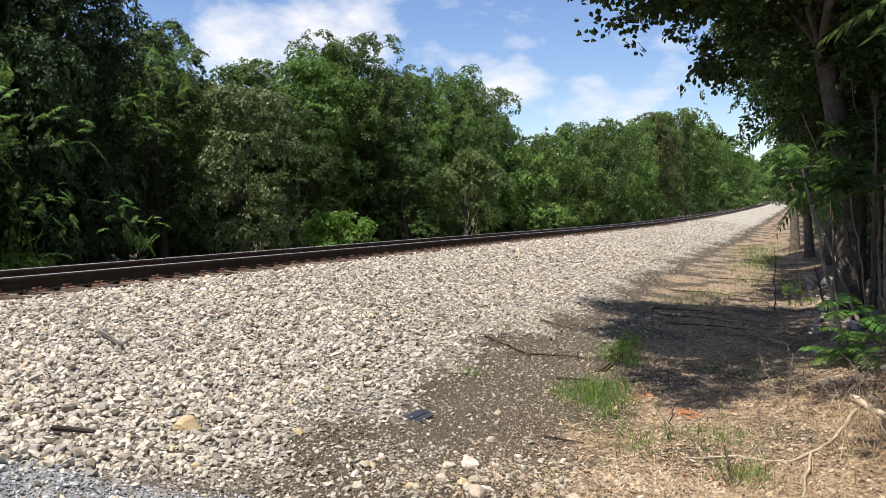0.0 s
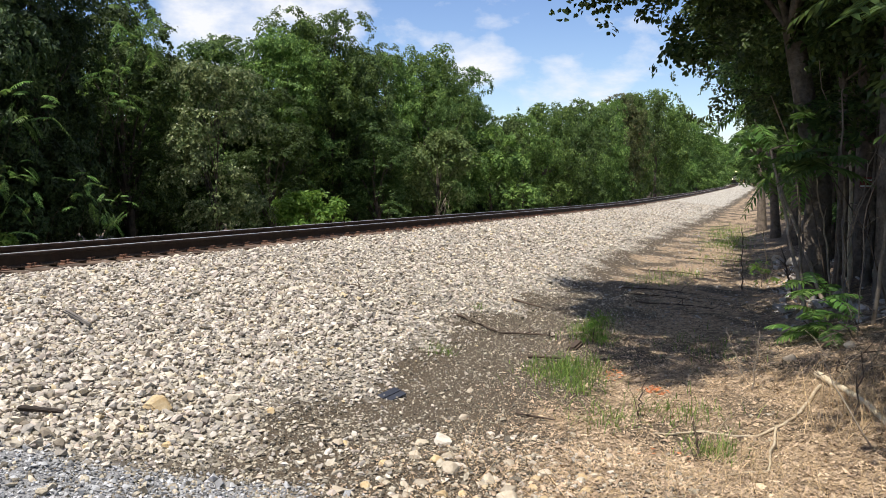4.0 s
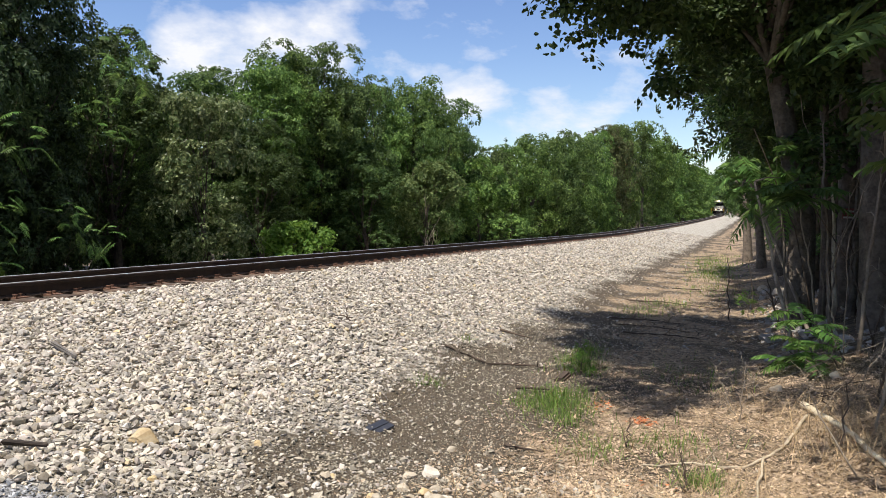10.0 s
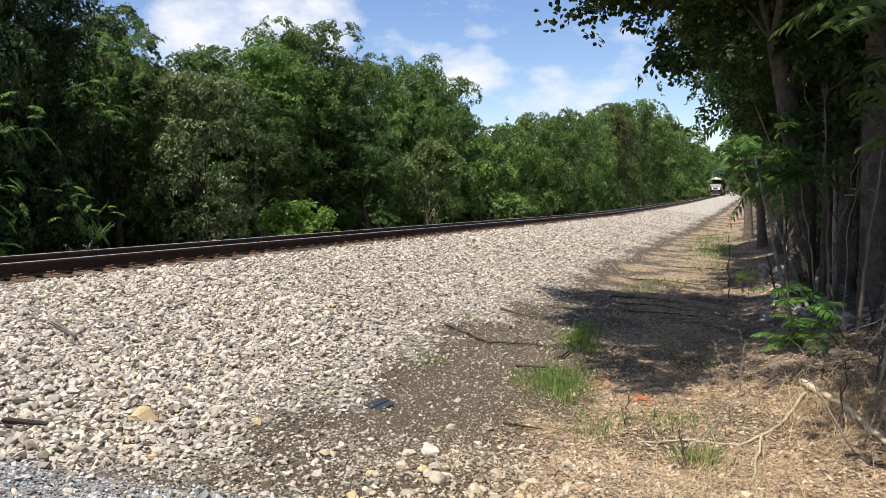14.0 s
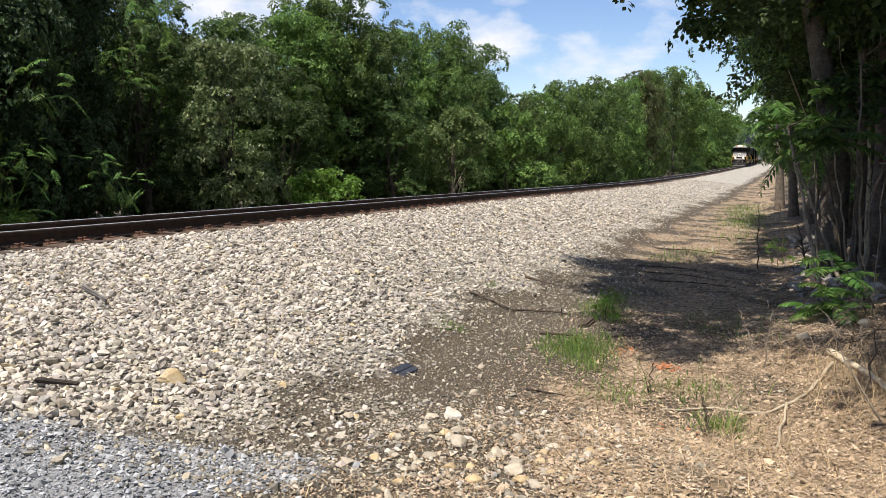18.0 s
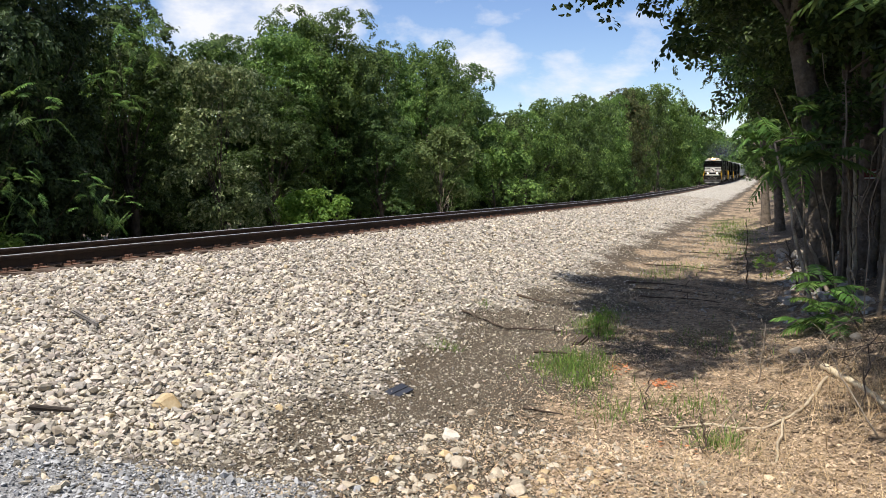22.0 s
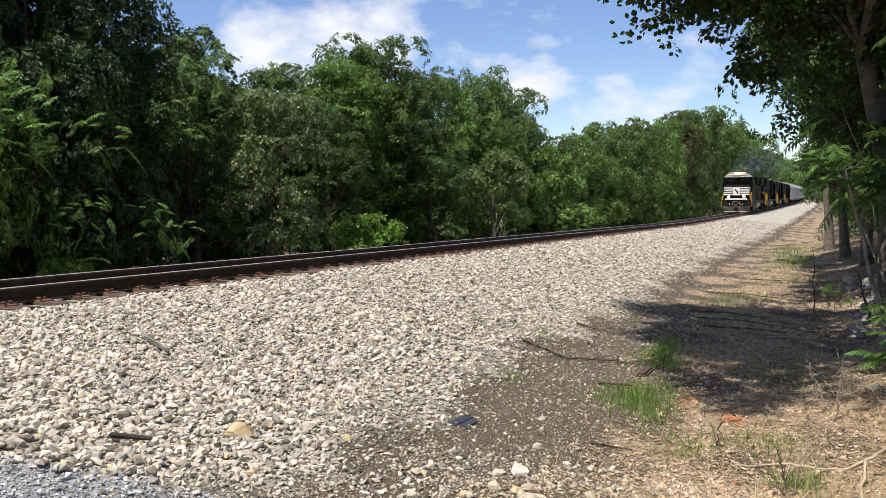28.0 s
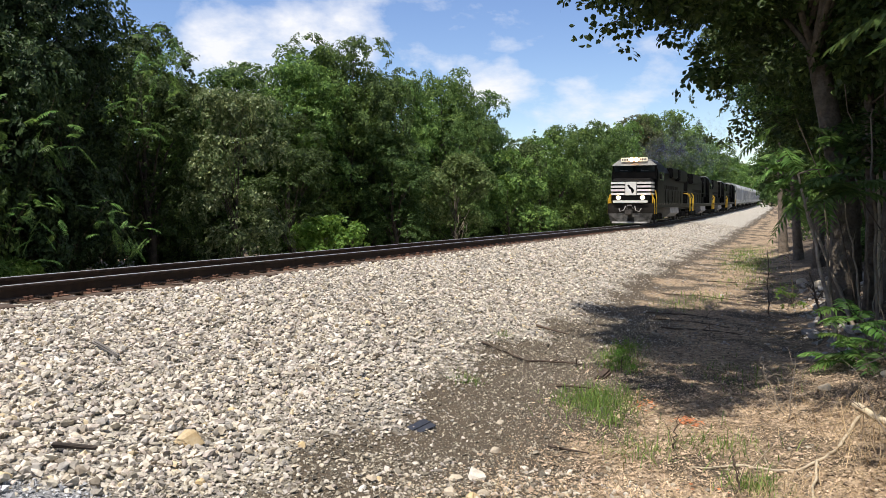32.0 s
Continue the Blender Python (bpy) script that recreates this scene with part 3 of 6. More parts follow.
def build_stones():
    rng = np.random.default_rng(5)

    def field(s0, s1, q0, q1, per_m2):
        k = int((s1 - s0) * (q1 - q0) * per_m2)
        return rng.uniform(s0, s1, k), rng.uniform(q0, q1, k)

    rows = []
    for s0, s1, d in ((1.3, 6.5, 1000), (6.5, 10, 700), (10, 15, 420), (15, 26, 190), (26, 42, 70), (42, 70, 26)):
        s, q = field(s0, s1, 1.05, 7.4, d)
        c = covers(s, q)
        keep = rng.uniform(0, 1, len(s)) > np.clip(c["dirt"] ** 1.2 * 0.93 + c["grey"], 0, 1)
        rows.append((s[keep], q[keep]))
    s, q = field(-3, 18, -1.9, 1.2, 130)
    rows.append((s, q))
    s, q = np.concatenate([r[0] for r in rows]), np.concatenate([r[1] for r in rows])
    size = np.minimum(rng.lognormal(math.log(0.040), 0.33, len(s)), 0.080) * (1 + 0.25 * step(5, 9, s) + 0.35 * step(9, 22, s) + 0.35 * step(26, 60, s))
    size = size * (1 - 0.5 * covers(s, q)["dirt"])
    lift = np.where((np.abs(q) < 1.3), -0.5, rng.uniform(0.0, 1.0, len(s)))
    near = (s < 9.0) & (q > 1.3)
    for name, pick, kind in (("ballast_stones", near, "round"), ("farther_ballast_stones", ~near, "octa")):
        scatter_stones(name, rng, s[pick], q[pick], size[pick], lift[pick], STONE, "loose pale grey crushed limestone ballast beside the track", kind)
    s, q = field(2.4, 13, 4.6, 9.6, 2300)
    keep = rng.uniform(0, 1, len(s)) < 0.06 + 0.78 * covers(s, q)["dirt"] * (1 - 0.8 * step(7.6, 8.4, q))
    s, q = s[keep], q[keep]
    scatter_stones("grit", rng, s, q, rng.lognormal(math.log(0.0112), 0.52, len(s)), 0.4, GRIT, "small pale and brown stones strewn over dark grit", "octa")
    s, q = field(0.6, 3.5, 2.6, 8.0, 3600)
    keep = rng.uniform(0, 1, len(s)) < covers(s, q)["grey"]
    s, q = s[keep], q[keep]
    scatter_stones("road_gravel", rng, s, q, rng.lognormal(math.log(0.0155), 0.42, len(s)), 0.5, FINE, "fine blue-grey crushed road gravel", "octa")
    s, q = field(2.2, 5.2, 6.3, 9.2, 420)
    keep = rng.uniform(0, 1, len(s)) > 0.85 * step(3.9, 5.2, s + 0.5 * wave(s, q, 2.0))
    s, q = s[keep], q[keep]
    scatter_stones("foreground_gravel", rng, s, q, rng.lognormal(math.log(0.021), 0.4, len(s)), 0.25, GRIT, "mixed brown and grey gravel at the ditch's near end", "round", 0.55)
    s, q = field(10, 34, 6.4, 9.6, 22)
    scatter_stones("ditch_stones", rng, s, q, rng.lognormal(math.log(0.036), 0.4, len(s)), 0.2, RUBBLE, "small grey stones strewn along the dry ditch", "octa")
    s, q = field(9.5, 19, 9.6, 11.6, 26)
    scatter_stones("bank_rubble", rng, s, q, rng.lognormal(math.log(0.085), 0.5, len(s)), 0.3, RUBBLE, "grey broken rubble lying on the shaded bank", flat=0.5)
    s, q = field(3.0, 4.9, 6.9, 8.7, 150)
    scatter_stones("pale_gravel", rng, s, q, rng.lognormal(math.log(0.030), 0.35, len(s)), 0.3, STONE, "pale angular gravel strewn at the ditch's near end", "round", 0.55)
    s, q = field(2.3, 4.6, 6.0, 9.0, 130)
    scatter_stones("foreground_rubble", rng, s, q, rng.lognormal(math.log(0.019), 0.5, len(s)), 0.2, PALE, "pale rubble stones among dry grass", "round", 0.5)


build_stones()

# ---- trees ----
def leaf_cloud(rng, centres, radii, count, size, up=0.5, squash=0.75, shell=0.55, long=1.7, per=26, fan=3.2, high=0.45, lobed=False):
    """Leaves in flat sprays about the shells of clumps: vertices and quads. Each leaf is folded along its middle."""
    n, sprays = len(centres), max(1, count // per)
    k = rng.multinomial(sprays, (radii ** 2) / (radii ** 2).sum())
    idx = np.repeat(np.arange(n), k)
    d = rng.normal(0, 1, (sprays, 3)) + np.array((0, 0, high))
    d /= np.linalg.norm(d, axis=1, keepdims=True)
    r = radii[idx] * (shell + (1 - shell) * rng.uniform(0, 1, sprays))
    hub = centres[idx] + d * r[:, None] * np.array((1, 1, squash))
    face = d * 0.85 + np.array((0, 0, up)) + rng.normal(0, 0.30, (sprays, 3))
    face /= np.linalg.norm(face, axis=1, keepdims=True)
    e1 = np.cross(face, rng.normal(0, 1, (sprays, 3)))
    e1 /= np.linalg.norm(e1, axis=1, keepdims=True)
    e2 = np.cross(face, e1)
    own = np.repeat(np.arange(sprays), per)
    m = len(own)
    ang, rad = rng.uniform(0, 6.2832, m), np.sqrt(rng.uniform(0.02, 1, m)) * size * fan * rng.uniform(0.7, 1.2, sprays)[own]
    way = e1[own] * np.cos(ang)[:, None] + e2[own] * np.sin(ang)[:, None]
    p = hub[own] + way * rad[:, None] + face[own] * (rng.normal(0, 0.5, m) * size - rad * rad * 0.16 / (size * fan))[:, None]
    nm = face[own] + way * 0.25 + rng.normal(0, 0.30, (m, 3))
    nm /= np.linalg.norm(nm, axis=1, keepdims=True)
    t = way + rng.normal(0, 0.6, (m, 3))
    t -= nm * (t * nm).sum(1, keepdims=True)
    t /= np.linalg.norm(t, axis=1, keepdims=True)
    b = np.cross(nm, t)
    sz = (size * rng.uniform(0.65, 1.35, m))[:, None]
    fold = nm * sz * 0.14
    v = np.stack([p - t * sz * 0.5 * long, p + b * sz * 0.5 + fold, p + t * sz * 0.5 * long - nm * sz * 0.15, p - b * sz * 0.5 + fold], 1).reshape(-1, 3)
    if lobed:
        # base, two lobes, tip, two lobes: each half of the leaf is one face beside the midrib
        rows = [p + t * sz * 0.5 * long * a + b * sz * 0.5 * c + nm * sz * h for a, c, h in ((-1, 0, 0), (-0.25, 0.75, 0.10), (0.42, 0.98, 0.06), (1, 0, -0.16), (0.30, -0.98, 0.06), (-0.35, -0.75, 0.10))]
        o = (np.arange(m) * 6)[:, None]
        return np.stack(rows, 1).reshape(-1, 3), np.concatenate([o + np.array((0, 1, 2, 3)), o + np.array((0, 3, 4, 5))])
    return v, np.arange(m * 4).reshape(-1, 4)


def clumps(rng, n, height, width, low, shape="round"):
    """Clump centres and radii inside a crown."""
    z = rng.uniform(0, 1, n) ** 0.85
    a = rng.uniform(0, 6.2832, n)
    if shape == "cone":
        prof = (1 - z) * 0.95 + 0.05
    else:
        prof = np.sqrt(np.clip(1 - (np.abs(z - 0.34) / 0.73) ** 2.4, 0.04, 1))
    lobes = 1 + 0.18 * np.sin(3 * a + rng.uniform(0, 6)) + 0.12 * np.sin(5 * a + 4 * z)
    r = width * 0.5 * prof * lobes * np.sqrt(rng.uniform(0.25, 1.0, n))
    c = np.stack([r * np.cos(a), r * np.sin(a), height * (low + (1 - low) * z)], -1)
    rad = width * rng.uniform(0.10, 0.19, n) * (0.12 + 1.2 * prof if shape == "cone" else 0.75 + 0.5 * prof)
    c[:, 2] -= np.clip(c[:, 2] + rad * 0.6 - height, 0, None)
    return c, rad


def wood_rows(rng, height, width, low, centres, limbs=9, girth=0.02, lean=0.03):
    top = Vector((rng.normal(0, lean) * height, rng.normal(0, lean) * height, height * 0.74))
    mids = [Vector((rng.normal(0, 0.01) * height, rng.normal(0, 0.01) * height, 0)) for _ in range(3)]
    axis = [Vector((0, 0, -0.25))] + [top * f + m for f, m in zip((0.25, 0.5, 0.75), mids)] + [top]
    g = height * girth
    rows = [(axis, [g * 1.25, g * 0.85, g * 0.62, g * 0.4, g * 0.08])]
    order = rng.permutation(len(centres))[:limbs]
    for i in order:
        e = Vector(centres[i])
        f = min(0.8, max(0.12, (e.z / height) * 0.6))
        st = top * f
        md = st.lerp(e, 0.5) + Vector((0, 0, 0.06 * height))
        rows.append(([st, md, e], [g * 0.34, g * 0.22, g * 0.06]))
    return rows


def tree_model(seed, leaf, height, width, low=0.16, n=62, leaves=11000, size=0.15, shape="round", limbs=10, girth=0.018, squash=0.8, up=0.5, bark=None, shell=0.55, fat=1.0, high=0.45):
    """Trunk and crown meshes, to be shared by several trees."""
    rng = np.random.default_rng(seed)
    c, rad = clumps(rng, n, height, width, low, shape)
    v, f = leaf_cloud(rng, c, rad * fat, leaves, size, up=up, squash=squash, shell=shell, high=high)
    crown = mesh_of("crown", v, f, leaf)
    tv, tf = tubes(wood_rows(rng, height, width, low, c, limbs, girth), 7)
    return mesh_of("trunk", tv, tf, bark or WOODBARK, True), crown


def set_tree(model, s, q, scale, spin, label, category="tree", group="", name="tree", wide=1.0, z=None):
    ob = tagged(new(name, None), label, category, group)
    ob.matrix_world = Matrix.Translation(spot(s, q, z)) @ Matrix.Rotation(spin, 4, "Z") @ Matrix.Diagonal((scale * wide, scale * wide, scale, 1))
    child("trunk", model[0], ob)
    child("crown", model[1], ob)
    return ob


# locust leaves: the shade lying on these trees is put into a darker green
LOCUST_SHADE = foliage("shade_darkened_locust_foliage", (0.020, 0.042, 0.014), (0.080, 0.125, 0.042), trans=0.25)
OAKS = [tree_model(11 + i, (LEAF, LEAF_C, LEAF_B, LEAF)[i], 10, (5.2, 4.8, 5.0, 5.4)[i], 0.10, 50, 29000, 0.082, shell=0.62, fat=1.25, high=0.45, squash=0.85) for i in range(4)]
TALL = [tree_model(31 + i, (LEAF, LEAF_B)[i], 10, 4.2, 0.16, 42, 23000, 0.085, shell=0.62, fat=1.3, high=0.55, squash=0.85) for i in range(2)]
SHADY = tree_model(35, LOCUST_SHADE, 10, 5.4, 0.10, 60, 32000, 0.085, shell=0.5, fat=1.45)
FAR = [tree_model(21 + i, (LEAF_B, LEAF, LEAF_B, LEAF_R)[i], 10, 7.0, 0.05, 44, 19000, 0.135, shell=0.6, fat=1.25, high=0.4, squash=0.9) for i in range(4)]
SUNNY = tree_model(37, LEAF_B, 10, 6.0, 0.08, 80, 27000, 0.080, "cone", shell=0.55, fat=1.35, high=0.5)
WIDTH = (5.2, 4.8, 5.0, 5.4, 4.2, 4.2, 5.4, 6.0)
BUSH = [tree_model(41 + i, (LEAF_C, LEAF)[i], 3, 3.4, 0.02, 36, 5200, 0.072, limbs=6, girth=0.012) for i in range(2)]
BANKSIDE = [tree_model(81 + i, (LEAF, LEAF_C, LEAF_B)[i], 10, 7.0, 0.30, 34, 14000, 0.12, shell=0.6, fat=1.15, high=0.4, squash=0.85) for i in range(3)]
FIR = tree_model(51, PINE, 8, 3.0, 0.06, 150, 12000, 0.07, "cone", 14, 0.015, 0.5, 0.2)
EDGE = "wood edge beyond the track"


def build_left_wood():
    rng = random.Random(8)
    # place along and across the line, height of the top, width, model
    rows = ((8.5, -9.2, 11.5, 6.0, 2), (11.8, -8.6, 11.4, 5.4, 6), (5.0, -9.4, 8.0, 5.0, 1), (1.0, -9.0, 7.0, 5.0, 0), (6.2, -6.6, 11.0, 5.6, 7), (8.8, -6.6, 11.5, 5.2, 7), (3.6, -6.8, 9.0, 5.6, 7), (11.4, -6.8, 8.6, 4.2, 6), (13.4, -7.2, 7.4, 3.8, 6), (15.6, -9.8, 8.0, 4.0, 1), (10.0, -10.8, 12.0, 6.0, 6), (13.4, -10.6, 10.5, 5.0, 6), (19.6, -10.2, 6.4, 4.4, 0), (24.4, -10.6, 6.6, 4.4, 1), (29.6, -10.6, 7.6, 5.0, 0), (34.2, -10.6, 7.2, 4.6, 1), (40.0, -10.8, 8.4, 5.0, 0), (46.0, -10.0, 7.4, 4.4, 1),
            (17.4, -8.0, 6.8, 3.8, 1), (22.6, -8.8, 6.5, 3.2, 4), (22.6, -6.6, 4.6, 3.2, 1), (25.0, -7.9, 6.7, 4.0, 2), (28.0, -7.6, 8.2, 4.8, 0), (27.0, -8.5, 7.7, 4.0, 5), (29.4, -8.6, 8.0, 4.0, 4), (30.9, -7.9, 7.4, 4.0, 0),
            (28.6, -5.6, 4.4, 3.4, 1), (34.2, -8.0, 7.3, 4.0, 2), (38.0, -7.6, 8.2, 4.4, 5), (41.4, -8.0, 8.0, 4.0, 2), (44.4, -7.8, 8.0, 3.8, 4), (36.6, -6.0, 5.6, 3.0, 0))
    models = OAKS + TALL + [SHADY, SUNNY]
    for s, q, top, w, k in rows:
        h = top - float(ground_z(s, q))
        label = "dense locust tree at the wood's edge, its shade put into the leaf colour" if k == 6 else "full-crowned broadleaf tree in summer leaf at the wood's edge"
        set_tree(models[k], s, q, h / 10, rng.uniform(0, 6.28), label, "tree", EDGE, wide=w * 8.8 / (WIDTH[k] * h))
    rows = ((48.5, -7.4, 5.4, 4.6, 1), (54.5, -7.2, 6.0, 5.0, 0), (61.5, -7.6, 7.2, 5.4, 2), (69.5, -7.2, 8.3, 6.6, 1), (78.0, -7.4, 8.6, 6.0, 0), (86.0, -7.4, 9.8, 6.0, 2),
            (95.0, -7.6, 11.3, 6.5, 3), (106, -7.8, 12.4, 6.0, 0), (116, -7.8, 13.2, 8.0, 1), (133, -8.0, 15.8, 11.0, 2), (156, -8.2, 15.2, 11.0, 0), (186, -8.4, 14.6, 14.0, 2), (215, -8.6, 14.5, 13.0, 1),
            (240, -8.4, 15.0, 14.0, 2), (290, -10.0, 19.0, 16.0, 0), (350, -14.0, 24.0, 18.0, 2), (255, -13.5, 18, 16, 2), (285, -15, 19, 17, 1), (320, -16, 20, 18, 2), (360, -18, 22, 20, 0), (420, -18, 24, 24, 1), (430, -2, 24, 24, 2), (440, 14, 24, 24, 0))
    for s, q, top, w, k in rows:
        h = top - float(ground_z(s, q))
        set_tree(FAR[k], s, q, h / 10, rng.uniform(0, 6.28), "broadleaf tree with browning leaves at the wood's edge" if k == 3 else "full-crowned broadleaf tree in summer leaf at the wood's edge", "tree", EDGE, wide=w * 9.0 / (7.0 * h), z=float(ground_z(s, q)) - (0.16 * h if s > 190 else 0.0))
    for i in range(14):
        s = -4 + i * 6.5 + rng.uniform(-1.5, 1.5)
        set_tree(FAR[rng.randrange(3)], s, -13 + rng.uniform(-1.2, 1.2), rng.uniform(0.66, 0.76), rng.uniform(0, 6.28), "broadleaf tree standing deeper in the wood", "tree", "trees deeper in the wood", wide=1.2)
    for row, gap in ((-18.0, 7.0),):
        for i in range(15):
            s = -30 + i * gap * 1.15 + rng.uniform(-1.5, 1.5)
            set_tree(FAR[rng.randrange(3)], s, row + rng.uniform(-1.5, 1.5), rng.uniform(0.66, 0.8), rng.uniform(0, 6.28), "broadleaf tree standing deeper in the wood", "tree", "trees deeper in the wood", wide=1.35)
    for i in range(24):
        s = -6 + i * 2.6 + rng.uniform(-0.6, 0.6)
        set_tree(BUSH[0], s, -11.6 + rng.uniform(-0.5, 0.5), rng.uniform(1.3, 1.6), rng.uniform(0, 6.28), "tall dark thicket inside the wood", "shrub", "undergrowth inside the wood", "shrub", wide=1.15)
    for i in range(16):
        set_tree(BUSH[0], 46 + i * 5.2 + rng.uniform(-1, 1), -10.4 + rng.uniform(-0.6, 0.6), rng.uniform(1.6, 1.9), rng.uniform(0, 6.28), "tall dark thicket inside the wood", "shrub", "undergrowth inside the wood", "shrub", wide=1.2)
    for i in range(7):
        set_tree(FAR[rng.randrange(3)], 112 + i * 26, -18 - rng.uniform(0, 3), rng.uniform(1.2, 1.4), rng.uniform(0, 6.28), "distant broadleaf tree behind the wood's edge", "tree", "trees deeper in the wood")
    for i in range(16):
        s = 4.0 + i * 5.1 + rng.uniform(-0.9, 0.9)
        if 12 < s < 31:
            continue
        set_tree(BUSH[rng.randrange(2)], s, -7.6 + rng.uniform(-0.9, 0.4), rng.uniform(0.35, 0.7), rng.uniform(0, 6.28), "shaded green shrub below the wood's edge", "shrub", "shrubs along the wood's edge", "shrub", wide=1.25)
    for i in range(10):
        set_tree(BUSH[0], 90 + i * 16, -9.0 - i * 0.1, rng.uniform(0.9, 1.4), rng.uniform(0, 6.28), "shaded green shrub below the wood's edge", "shrub", "shrubs along the wood's edge", "shrub", wide=1.5)
    set_tree(FIR, 48.0, -8.6, 1.06, 1.0, "dark narrow conifer rising above the broadleaf edge", "tree", name="conifer", wide=0.8)
    set_tree(FIR, 61.5, -9.8, 1.12, 2.0, "dark narrow conifer rising above the broadleaf edge", "tree", name="conifer", wide=0.8)
    # single plants that stand out
    bright = tree_model(61, LEAF_Y, 1.6, 2.0, 0.0, 30, 3600, 0.09, limbs=5, girth=0.012)
    set_tree(bright, 20.3, -3.75, 1.0, 0.4, "bright yellow-green rounded shrub beside the track", "shrub", name="shrub", wide=1.0)
    set_tree(bright, 10.2, -4.4, 0.6, 2.4, "bright yellow-green low shrub beside the track", "shrub", name="shrub", wide=0.9)
    shiny = tree_model(64, LEAF_P, 6, 3.8, 0.14, 56, 15000, 0.072, limbs=8, girth=0.012, shell=0.6, fat=1.0, high=0.5)
    set_tree(shiny, 17.8, -5.2, 0.92, 0.5, "silvery-leaved oak catching the sun at the wood's edge", "tree", EDGE, wide=0.8)
    pale = tree_model(62, LEAF_G, 4.4, 3.0, 0.22, 30, 9000, 0.085, limbs=14, girth=0.012)
    set_tree(pale, 32.6, -4.7, 1.05, 0.9, "small pale tree with bare grey twigs low down", "tree", name="small_tree", wide=1.0)
    silver = tree_model(63, LEAF_B, 4.6, 3.4, 0.14, 34, 9000, 0.09, limbs=8, girth=0.012)
    set_tree(silver, 40.6, -4.9, 1.18, 0.9, "small grey-green tree at the wood's edge", "tree", name="small_tree")


build_left_wood()


def bough_tree(seed, base_s, base_q, cs, cq, cz, leaves, label, limbs=26, girth=0.15, size=0.066, lean=(-0.6, -0.7, 6.4), leaf=LEAF_C, radii=None, lobed=False):
    """A tree whose boughs hang over the ditch: clumps at places along, across and up."""
    rng = np.random.default_rng(seed)
    ob = tagged(new("tree", None), label, "tree", "trees over the ditch")
    base = spot(base_s, base_q)
    ob.location = base
    c = np.array([tuple(spot(a, b, z) - base) for a, b, z in zip(cs, cq, cz)])
    v, f = leaf_cloud(rng, c, rng.uniform(0.5, 0.9, len(c)) if radii is None else radii, leaves, size, up=0.6, squash=0.65, shell=0.25, long=1.5, per=20, lobed=lobed)
    child("crown", mesh_of("crown", v, f, leaf), ob)
    top = Vector(lean)
    rows = [([Vector((0, 0, -0.3)), Vector((0.05, 0, 1.6)), top * 0.6 + Vector((0.1, 0.1, 0)), top], [girth, girth * 0.68, girth * 0.55, girth * 0.27])]
    for i in rng.permutation(len(c))[:limbs]:
        e = Vector(c[i])
        st = top * rng.uniform(0.55, 0.9)
        rows.append(([st, st.lerp(e, 0.5) + Vector((0, 0, 0.35)), e], [0.05, 0.032, 0.008]))
    tv, tf = tubes(rows, 8)
    child("trunk", mesh_of("trunk", tv, tf, BARK, True), ob)


def shade_at(cs, cq, cz):
    """Where the sun throws the shade of a place."""
    return cs + 0.414 * cz, cq + 0.16 * cz


